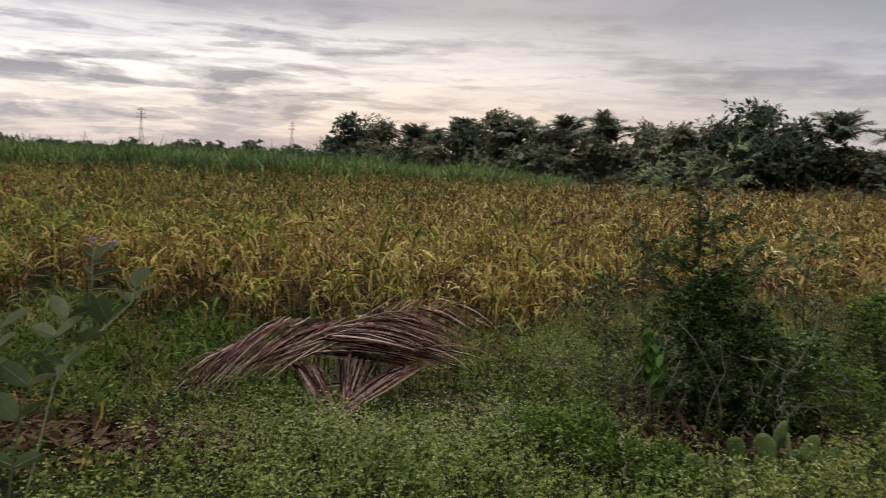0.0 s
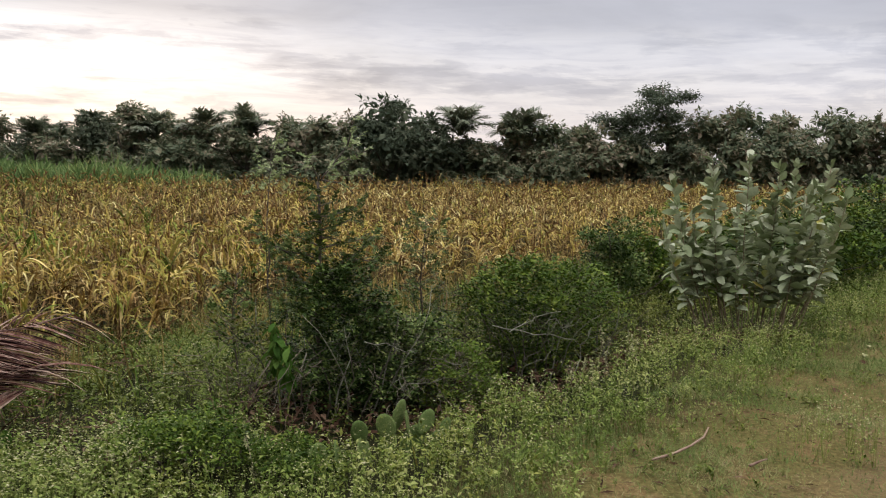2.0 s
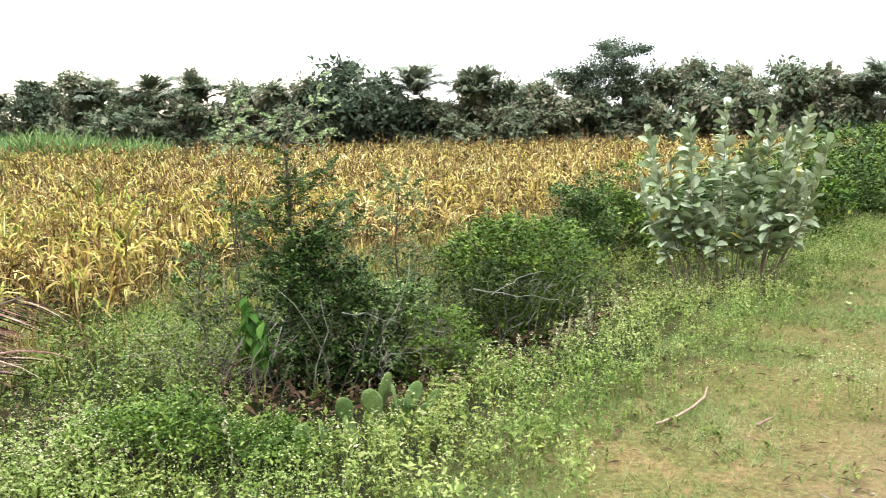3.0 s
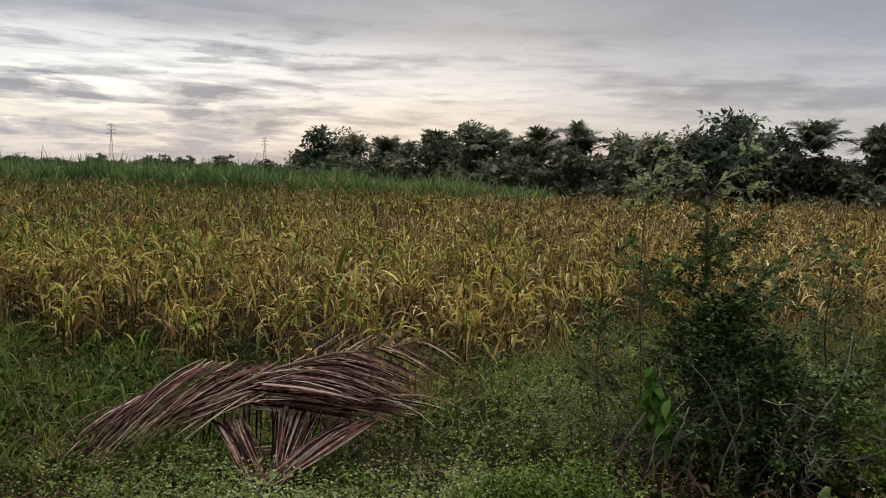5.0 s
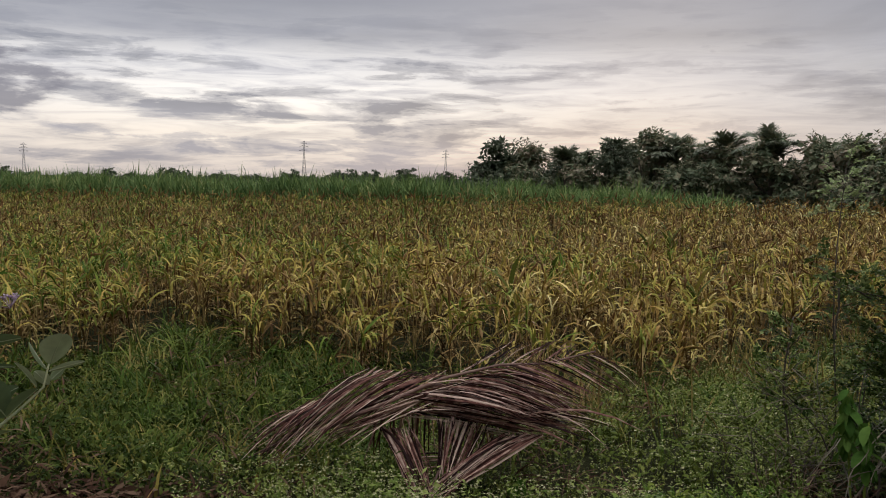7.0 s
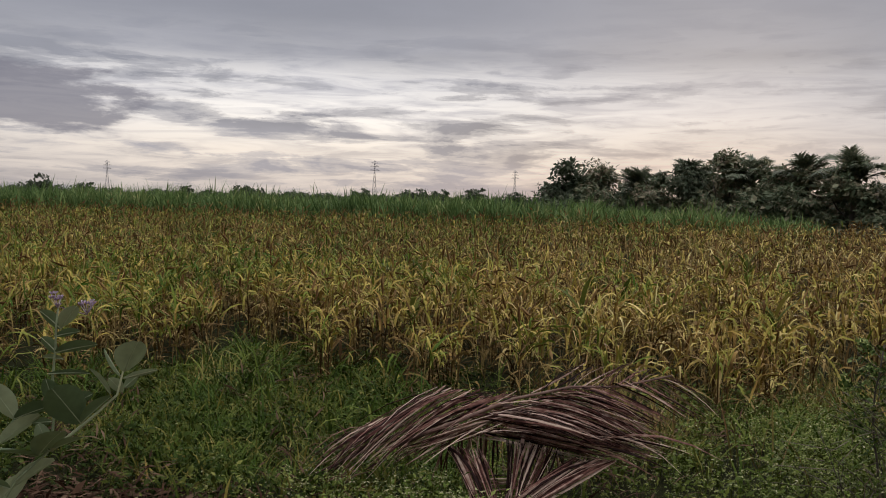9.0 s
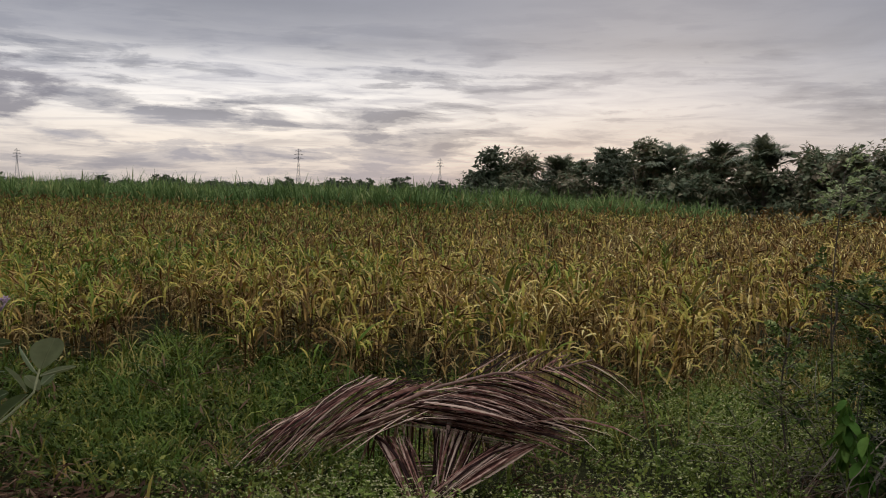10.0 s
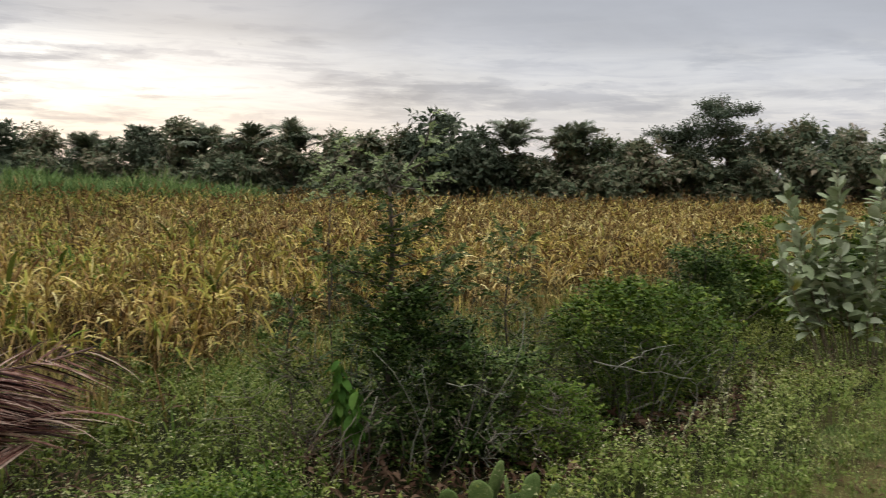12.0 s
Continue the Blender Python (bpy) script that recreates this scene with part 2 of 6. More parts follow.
M_BUSH_LIGHT = leafy("fresh_bush_leaf", [(0.0, (0.062, 0.115, 0.018)), (0.5, (0.145, 0.215, 0.036)), (1.0, (0.31, 0.34, 0.075))], 0.45, 0.3, 0.5, 1.5, 0.06)
M_FINE_BUSH = leafy("fine_bush_leaf", [(0.0, (0.020, 0.044, 0.006)), (0.5, (0.066, 0.115, 0.016)), (0.85, (0.17, 0.225, 0.034)), (1.0, (0.34, 0.35, 0.075))], 0.5, 0.08, 0.5, 1.4, 0.06)
M_DRYSTEM = solid("dry_weed_stem", [(0.3, (0.11, 0.065, 0.045)), (0.55, (0.22, 0.14, 0.10)), (0.8, (0.36, 0.26, 0.20))], 0.85, 30.0, 0.4)
M_SAPLING = leafy("sapling_leaf", [(0.0, (0.028, 0.050, 0.015)), (0.5, (0.070, 0.105, 0.030)), (1.0, (0.20, 0.24, 0.085))], 0.5, 0.15, 0.4, 2.0)
M_MANGO = leafy("orchard_leaf", [(0.0, (0.085, 0.122, 0.070)), (0.45, (0.160, 0.188, 0.108)), (0.72, (0.26, 0.242, 0.150)), (0.9, (0.35, 0.275, 0.195)), (1.0, (0.43, 0.355, 0.27))], 0.5, 0.25, 0.5, 0.5, 0.12)
M_DARKTREE = leafy("dark_tree_leaf", [(0.0, (0.058, 0.082, 0.052)), (0.6, (0.11, 0.135, 0.086)), (1.0, (0.185, 0.195, 0.13))], 0.5, 0.28, 0.4, 0.2)
M_PALM = leafy("coconut_leaf", [(0.0, (0.11, 0.14, 0.09)), (0.6, (0.19, 0.22, 0.14)), (1.0, (0.30, 0.28, 0.19))], 0.5, 0.2, 0.3, 0.3, 0.3)
M_MILKWEED = leafy("milkweed_leaf", [(0.0, (0.13, 0.165, 0.070)), (0.3, (0.235, 0.285, 0.145)), (0.65, (0.385, 0.43, 0.275)), (0.92, (0.53, 0.56, 0.41)), (0.97, (0.42, 0.42, 0.11)), (1.0, (0.62, 0.45, 0.11))], 0.6, 0.14, 0.25, 2.0)
M_CACTUS = solid("cactus_pad", [(0.3, (0.05, 0.0864, 0.0202)), (0.5, (0.095, 0.146, 0.036)), (0.66, (0.15, 0.2, 0.0576)), (0.76, (0.3, 0.324, 0.13))], 0.8, 26.0, 0.4)
M_FROND = solid("dry_frond_leaflet", [(0.25, (0.016, 0.006, 0.005)), (0.45, (0.095, 0.038, 0.030)), (0.6, (0.23, 0.12, 0.092)), (0.79, (0.55, 0.40, 0.315))], 0.65, 30.0, 0.3, (1, 1, 1), 0.08, 0.0, 6.0, 0.75)
M_LICHEN = solid("lichened_bark", [(0.3, (0.10, 0.09, 0.065)), (0.5, (0.20, 0.19, 0.145)), (0.72, (0.37, 0.37, 0.29))], 0.9, 40.0, 0.6)
M_RIB = solid("brown_frond_rib", [(0.3, (0.06, 0.028, 0.022)), (0.6, (0.17, 0.10, 0.075)), (0.8, (0.32, 0.22, 0.17))], 0.6, 24.0, 0.4)
M_RACHIS = solid("dry_frond_rib", [(0.3, (0.15, 0.08, 0.06)), (0.6, (0.32, 0.21, 0.15)), (0.8, (0.46, 0.34, 0.26))], 0.6, 24.0, 0.4)
M_BARK = solid("bark", [(0.3, (0.045, 0.0375, 0.03)), (0.55, (0.105, 0.0863, 0.0675)), (0.8, (0.188, 0.158, 0.128))], 0.85, 18.0, 0.6)
M_TWIG = solid("dry_grey_twig", [(0.3, (0.09, 0.072, 0.052)), (0.55, (0.19, 0.155, 0.115)), (0.8, (0.36, 0.31, 0.24))], 0.85, 30.0, 0.4)
M_STEM = solid("pale_milkweed_stem", [(0.3, (0.11, 0.08, 0.05)), (0.6, (0.24, 0.18, 0.12)), (0.8, (0.38, 0.32, 0.23))], 0.75, 22.0, 0.4)
M_LILAC = leafy("lilac_petal", [(0.0, (0.30, 0.20, 0.30)), (0.6, (0.46, 0.36, 0.46)), (1.0, (0.72, 0.64, 0.68))], 0.6, 0.2, 0.2)
M_MILKWEED_DARK = leafy("young_milkweed_leaf", [(0.0, (0.065, 0.10, 0.045)), (0.5, (0.14, 0.19, 0.095)), (0.9, (0.36, 0.40, 0.25)), (1.0, (0.44, 0.40, 0.21))], 0.5, 0.10, 0.2, 3.0, 0.2)
M_FRESH_TIP = leafy("fresh_sapling_leaf", [(0.0, (0.15, 0.21, 0.085)), (0.5, (0.28, 0.35, 0.15)), (1.0, (0.50, 0.54, 0.32))], 0.55, 0.25, 0.3, 2.0)
# dark green herb leaf with shade put into its colour
M_HERB_DARK = leafy("shade_darkened_herb_leaf", [(0.0, (0.014, 0.026, 0.0045)), (0.5, (0.038, 0.060, 0.010)), (0.8, (0.105, 0.12, 0.024)), (1.0, (0.28, 0.22, 0.06))], 0.55, 0.04, 0.6, 0.9, 0.04)
M_DRY_GRASS = leafy("dry_trodden_grass", [(0.0, (0.125, 0.078, 0.045)), (0.4, (0.22, 0.145, 0.085)), (0.75, (0.31, 0.225, 0.135)), (0.9, (0.20, 0.20, 0.075)), (1.0, (0.42, 0.34, 0.23))], 0.8, 0.1, 0.5, 2.5)
M_STEEL = solid("weathered_steel", [(0.3, (0.16, 0.16, 0.165)), (0.7, (0.28, 0.28, 0.29))], 0.6, 0.4, 0.1, (1, 1, 1), 0.4, 0.5)
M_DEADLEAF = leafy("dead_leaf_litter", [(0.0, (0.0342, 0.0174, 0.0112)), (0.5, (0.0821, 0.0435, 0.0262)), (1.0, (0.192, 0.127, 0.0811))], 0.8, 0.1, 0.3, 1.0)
M_FRESH_LEAF = leafy("fresh_broad_leaf", [(0.0, (0.040, 0.095, 0.016)), (0.6, (0.075, 0.155, 0.026)), (1.0, (0.15, 0.23, 0.05))], 0.5, 0.3, 0.2, 3.0)
M_MIDRIB = solid("pale_leaf_rib", [(0.3, (0.26, 0.30, 0.18)), (0.7, (0.40, 0.44, 0.30))], 0.6, 30.0, 0.2)
M_STONE = solid("road_gravel", [(0.3, (0.13, 0.115, 0.10)), (0.5, (0.27, 0.24, 0.21)), (0.72, (0.46, 0.42, 0.37))], 0.85, 60.0, 0.4)


# ---- geometry helpers ----


class Soup:
    """Collects corners and faces, and makes one mesh of them."""

    def __init__(self):
        self.v, self.f3, self.f4, self.n = [], [], [], 0

    def add(self, verts, tris=None, quads=None):
        verts = np.asarray(verts, float).reshape(-1, 3)
        if tris is not None and len(tris):
            self.f3.append(np.asarray(tris, np.int64).reshape(-1, 3) + self.n)
        if quads is not None and len(quads):
            self.f4.append(np.asarray(quads, np.int64).reshape(-1, 4) + self.n)
        self.v.append(verts)
        self.n += len(verts)
        return self

    def stamp(self, form, rot, off):
        """Copies of a form (verts, tris, quads), one for each turn (n, 3, 3) and place (n, 3)."""
        verts, tris, quads = form
        k, n = len(verts), len(off)
        step = (np.arange(n) * k)[:, None, None]
        v = np.einsum("nij,kj->nki", rot, verts) + off[:, None]
        return self.add(v, (tris[None] + step) if len(tris) else None, (quads[None] + step) if len(quads) else None)

    def form(self):
        z3, z4 = np.zeros((0, 3), np.int64), np.zeros((0, 4), np.int64)
        return np.concatenate(self.v), np.concatenate(self.f3 or [z3]), np.concatenate(self.f4 or [z4])

    def mesh(self, name, mats, smooth=False):
        verts, tris, quads = self.form()
        me = bpy.data.meshes.new(name)
        me.vertices.add(len(verts))
        me.vertices.foreach_set("co", verts.astype(np.float32).ravel())
        me.loops.add(tris.size + quads.size)
        me.loops.foreach_set("vertex_index", np.concatenate([tris.ravel(), quads.ravel()]).astype(np.int32))
        me.polygons.add(len(tris) + len(quads))
        me.polygons.foreach_set("loop_start", np.concatenate([np.arange(len(tris)) * 3, tris.size + np.arange(len(quads)) * 4]).astype(np.int32))
        if smooth:
            me.polygons.foreach_set("use_smooth", np.ones(len(tris) + len(quads), bool))
        me.update(calc_edges=True)
        for m in mats if isinstance(mats, (list, tuple)) else [mats]:
            me.materials.append(m)
        return me


def thing(name, label, category, group="", kind="", at=None, mesh=None):
    ob = new(name, mesh)
    if at is not None:
        ob.matrix_world = at
    return tagged(ob, label, category, group, kind)


def part(name, soup, mat, parent, label="", smooth=False):
    """One mesh object under a thing or a part, from a Soup or from a mesh that is shared."""
    me = soup.mesh(name, mat, smooth) if isinstance(soup, Soup) else soup
    ob = new(name, me)
    ob.parent = parent
    return tagged(ob, label)


def turns(az, tilt=0.0, spin=0.0):
    """Turns that spin a form about its own y, raise its y axis by tilt, and point it to az (radians, arrays)."""
    az, tilt, spin = np.broadcast_arrays(np.asarray(az, float), np.asarray(tilt, float), np.asarray(spin, float))
    ca, sa, ct, st, cs, ss = np.cos(az), np.sin(az), np.cos(tilt), np.sin(tilt), np.cos(spin), np.sin(spin)
    o, i = np.zeros_like(ca), np.ones_like(ca)
    rz = np.stack([np.stack([ca, -sa, o], -1), np.stack([sa, ca, o], -1), np.stack([o, o, i], -1)], -2)
    rx = np.stack([np.stack([i, o, o], -1), np.stack([o, ct, -st], -1), np.stack([o, st, ct], -1)], -2)
    ry = np.stack([np.stack([cs, o, ss], -1), np.stack([o, i, o], -1), np.stack([-ss, o, cs], -1)], -2)
    return rz @ rx @ ry


def scaled(rot, s):
    return rot * np.asarray(s, float)[:, None, None]


def leaf_form(length=1.0, width=0.4, fold=0.1, droop=0.1):
    """A small folded leaf along +y, of two triangles each side of the midrib."""
    v = np.array([(0, 0, 0), (-width / 2, length * 0.42, fold), (0, length * 0.5, 0), (width / 2, length * 0.42, fold), (0, length, -droop)])
    return v, np.array([(0, 2, 1), (1, 2, 4), (0, 3, 2), (2, 3, 4)]), np.zeros((0, 4), np.int64)


def scrap_form(length=1.0, width=0.4, fold=0.1, droop=0.1):
    v = np.array([(0, 0, 0), (-width / 2, length * 0.45, fold), (width / 2, length * 0.45, fold), (0, length, -droop)])
    return v, np.array([(0, 2, 1), (1, 2, 3)]), np.zeros((0, 4), np.int64)


def broad_leaf_form(length, width, cup=0.12, droop=0.1, rows=5):
    """A broad oval leaf with a midrib groove and a curved length."""
    v, q = [], []
    for i in range(rows + 1):
        s = i / rows
        w = width / 2 * max(math.sin(math.pi * (s * 0.94 + 0.03)) ** 0.65, 0.04) * (0.95 + 0.15 * s)
        y, z = length * s, -droop * length * s * s
        v += [(-w, y, z + cup * w), (0, y, z - 0.01 * length), (w, y, z + cup * w)]
    for i in range(rows):
        a = i * 3
        q += [(a, a + 1, a + 4, a + 3), (a + 1, a + 2, a + 5, a + 4)]
    return np.array(v), np.zeros((0, 3), np.int64), np.array(q)


def blades(base, az, lean, bend, length, width, segs=3, twist=0.0):
    """Ribbons that rise from base, lean out towards az and bend over; arrays of one value for each. Lean from upright, in radians."""
    n = len(base)
    s = np.linspace(0, 1, segs + 1)
    lean, bend, length, width, az = (np.broadcast_to(np.asarray(a, float), (n,)) for a in (lean, bend, length, width, az))
    ang = lean[:, None] + bend[:, None] * (s[None, :-1] + 0.5 / segs) ** 1.3
    step = length[:, None] / segs
    out, rise = np.cumsum(np.sin(ang) * step, 1), np.cumsum(np.cos(ang) * step, 1)
    out, rise = np.pad(out, ((0, 0), (1, 0))), np.pad(rise, ((0, 0), (1, 0)))
    d = np.stack([-np.sin(az), np.cos(az)], -1)
    side = np.stack([np.cos(az), np.sin(az), np.zeros(n)], -1)
    mid = base[:, None] + np.concatenate([out[..., None] * d[:, None], rise[..., None]], -1)
    w = width[:, None] / 2 * np.interp(s, [0, 0.25, 0.6, 1], [0.6, 1, 0.85, 0.06])[None]
    tw = np.broadcast_to(np.asarray(twist, float), (n,))[:, None] * s
    sv = side[:, None] * np.cos(tw)[..., None] + np.array([0, 0, 1.0]) * np.sin(tw)[..., None]
    v = np.stack([mid - sv * w[..., None], mid + sv * w[..., None]], 2).reshape(n, -1, 3)
    k = 2 * (segs + 1)
    q = np.array([(2 * i, 2 * i + 1, 2 * i + 3, 2 * i + 2) for i in range(segs)])
    return v.reshape(-1, 3), (q[None] + (np.arange(n) * k)[:, None, None]).reshape(-1, 4)


def tube(soup, pts, radii, sides=6):
    """A tapered, bent tube through the points, with closed ends."""
    pts = [Vector(p) for p in pts]
    v, q, t = [], [], []
    for i, p in enumerate(pts):
        d = (pts[min(i + 1, len(pts) - 1)] - pts[max(i - 1, 0)]).normalized()
        a = d.orthogonal().normalized() if i == 0 else (a - d * a.dot(d)).normalized()
        b = d.cross(a)
        for k in range(sides):
            ang = 2 * math.pi * k / sides
            v.append(p + (a * math.cos(ang) + b * math.sin(ang)) * radii[i])
    for i in range(len(pts) - 1):
        for k in range(sides):
            m = (k + 1) % sides
            q.append((i * sides + k, i * sides + m, (i + 1) * sides + m, (i + 1) * sides + k))
    v += [pts[0], pts[-1]]
    e = len(v)
    for k in range(sides):
        m = (k + 1) % sides
        t += [(e - 2, m, k), (e - 1, (len(pts) - 1) * sides + k, (len(pts) - 1) * sides + m)]
    return soup.add([tuple(p) for p in v], t, q)


def wander(rng, start, way, length, steps, wild, sag=0.0):
    """The points of a crooked twig."""
    p, d, out = Vector(start), Vector(way).normalized(), [Vector(start)]
    for _ in range(steps):
        d = (d + Vector(rng.normal(0, wild, 3)) + Vector((0, 0, -sag))).normalized()
        p = p + d * (length / steps)
        out.append(p.copy())
    return out


# ---- the lie of the land ----
EDGE_AT, EDGE_ALONG = np.array([1.96, 3.23]), np.array([0.874, 0.486])
EDGE_OUT = np.array([-0.486, 0.874])


def smooth(a, b, x):
    t = np.clip((np.asarray(x, float) - a) / (b - a), 0, 1)
    return t * t * (3 - 2 * t)


def beyond(x, y):
    """Metres past the edge of the grassy road, towards the field."""
    return (np.asarray(x) - EDGE_AT[0]) * EDGE_OUT[0] + (np.asarray(y) - EDGE_AT[1]) * EDGE_OUT[1]


def rolling(x, y):
    return 0.025 * np.sin(x * 1.7 + 0.6 * np.sin(y * 1.1)) * np.sin(y * 1.3 + 0.8 * np.sin(x * 0.9)) + 0.012 * np.sin(x * 5.1 + y * 2.3) * np.sin(y * 4.7 - x * 1.9)


def ground_z(x, y):
    s = beyond(x, y)
    z = -0.10 * smooth(0.2, 1.6, s) - 0.07 * smooth(2.6, 6.0, s)
    z = z - 0.13 * np.exp(-((s - 1.75) / 0.55) ** 2) * smooth(0.7, 1.7, x) * (1 - smooth(4.6, 5.6, x))
    far = smooth(60, 200, np.hypot(x, y))
    return z + rolling(np.asarray(x, float), np.asarray(y, float)) * (1 - far) * (0.35 + 0.65 * smooth(-0.3, 0.8, s))


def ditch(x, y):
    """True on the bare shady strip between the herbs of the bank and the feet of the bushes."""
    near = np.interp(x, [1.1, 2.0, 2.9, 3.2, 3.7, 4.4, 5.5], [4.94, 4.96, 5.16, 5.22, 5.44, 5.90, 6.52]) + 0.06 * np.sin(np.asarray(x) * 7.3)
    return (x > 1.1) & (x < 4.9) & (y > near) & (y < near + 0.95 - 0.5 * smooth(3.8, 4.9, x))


def crop_front(x):
    """Where the ripe field begins, towards +y: a low stand in the west, a grassy notch, then a ragged edge that falls back eastwards."""
    x = np.asarray(x, float)
    line = np.interp(x, [-12, -5.4, -4.7, -4.3, -4.1, -3.8, -3.3, -2.8, -2.1, -1.0, 0.5, 1.2, 1.9, 4.5, 9.0], [6.0, 6.2, 6.7, 7.2, 8.6, 8.9, 8.3, 7.95, 7.5, 7.55, 7.85, 8.2, 9.2, 10.2, 12.2])
    return line + 0.12 * np.sin(x * 2.7 + 1) + 0.10 * np.sin(x * 6.1)


CROP_BACK = 33.5


# ---- ground ----
def ground_material():
    m, nt, out, bsdf = material("ground_earth")
    geo = nt.nodes.new("ShaderNodeNewGeometry")
    pos = geo.outputs["Position"]
    sp = nt.nodes.new("ShaderNodeSeparateXYZ")
    nt.links.new(pos, sp.inputs[0])
    px, py = sp.outputs[0], sp.outputs[1]
    s = link_math(nt, "ADD", link_math(nt, "MULTIPLY", link_math(nt, "SUBTRACT", px, float(EDGE_AT[0])), float(EDGE_OUT[0])),
                  link_math(nt, "MULTIPLY", link_math(nt, "SUBTRACT", py, float(EDGE_AT[1])), float(EDGE_OUT[1])))
    wob = link_math(nt, "ADD", s, link_math(nt, "MULTIPLY", link_math(nt, "SUBTRACT", link_noise(nt, pos, 0.9, 5.0), 0.5), 1.6))
    fine, mid = link_noise(nt, pos, 30.0, 6.0, 0.7), link_noise(nt, pos, 4.0, 5.0)
    earth = link_ramp(nt, fine, [(0.3, (0.12, 0.066, 0.031)), (0.5, (0.22, 0.132, 0.066)), (0.7, (0.31, 0.21, 0.115))])
    turf = link_ramp(nt, fine, [(0.3, (0.05, 0.048, 0.016)), (0.55, (0.115, 0.105, 0.034)), (0.75, (0.22, 0.175, 0.07))])
    grit = link_ramp(nt, link_noise(nt, pos, 90.0, 4.0, 0.8), [(0.35, (0.095, 0.064, 0.036)), (0.6, (0.19, 0.135, 0.078)), (0.75, (0.32, 0.255, 0.18))])
    grit = link_mix(nt, link_ramp(nt, mid, [(0.40, (0.0,) * 3), (0.62, (0.7,) * 3)]), grit, earth)
    # field soil, blackened so that gaps between plants look deep in shade
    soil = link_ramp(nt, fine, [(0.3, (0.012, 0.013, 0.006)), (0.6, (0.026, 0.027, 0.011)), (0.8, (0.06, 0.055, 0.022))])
    road = link_mix(nt, link_ramp(nt, mid, [(0.30, (0.25,) * 3), (0.5, (0.9,) * 3)]), earth, turf)
    road = link_mix(nt, link_ramp(nt, link_math(nt, "MULTIPLY", wob, -0.2, None), [(0.12, (0.0,) * 3), (0.26, (0.85,) * 3)]), road, grit)
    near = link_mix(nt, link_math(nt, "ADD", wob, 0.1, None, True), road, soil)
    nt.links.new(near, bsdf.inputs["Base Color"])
    bsdf.inputs["Roughness"].default_value, bsdf.inputs["Specular IOR Level"].default_value = 0.95, 0.03
    bump = nt.nodes.new("ShaderNodeBump")
    bump.inputs["Strength"].default_value, bump.inputs["Distance"].default_value = 0.6, 0.02
    nt.links.new(fine, bump.inputs["Height"])
    nt.links.new(bump.outputs[0], bsdf.inputs["Normal"])
    nt.links.new(bsdf.outputs[0], out.inputs[0])
    return m


def axis(lo, hi, step, far):
    inner = np.arange(lo, hi + step / 2, step)
    grow = np.cumsum(step * 1.35 ** np.arange(1, 30))
    grow = grow[grow < far]
    return np.concatenate([lo - grow[::-1], inner, hi + grow])


def ground_sheet():
    xs, ys = axis(-8, 14, 0.22, 2600), axis(-3, 14, 0.22, 2600)
    gx, gy = np.meshgrid(xs, ys)
    v = np.stack([gx, gy, ground_z(gx, gy)], -1).reshape(-1, 3)
    w = len(xs)
    i = (np.arange(len(ys) - 1)[:, None] * w + np.arange(w - 1)[None]).ravel()
    return Soup().add(v, None, np.stack([i, i + 1, i + w + 1, i + w], -1)).mesh("ground", ground_material(), True)


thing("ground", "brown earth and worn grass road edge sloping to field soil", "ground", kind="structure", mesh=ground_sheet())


# ---- the ripe field ----
def spread(rng, n, x0, x1, y0, y1):
    return np.stack([rng.uniform(x0, x1, n), rng.uniform(y0, y1, n)], -1)


def on_ground(xy, lift=0.0):
    return np.concatenate([xy, (ground_z(xy[:, 0], xy[:, 1]) + lift)[:, None]], 1)


def head_form():
    v, q = [], []
    for s, r in (((0.0, 0.006), (0.45, 0.016), (1.0, 0.003))):
        v += [(r * math.cos(a), s * 0.16, r * math.sin(a)) for a in (0.5, 2.6, 4.7)]
    for i in range(2):
        q += [(i * 3 + k, i * 3 + (k + 1) % 3, i * 3 + 3 + (k + 1) % 3, i * 3 + 3 + k) for k in range(3)]
    return np.array(v), np.zeros((0, 3), np.int64), np.array(q)


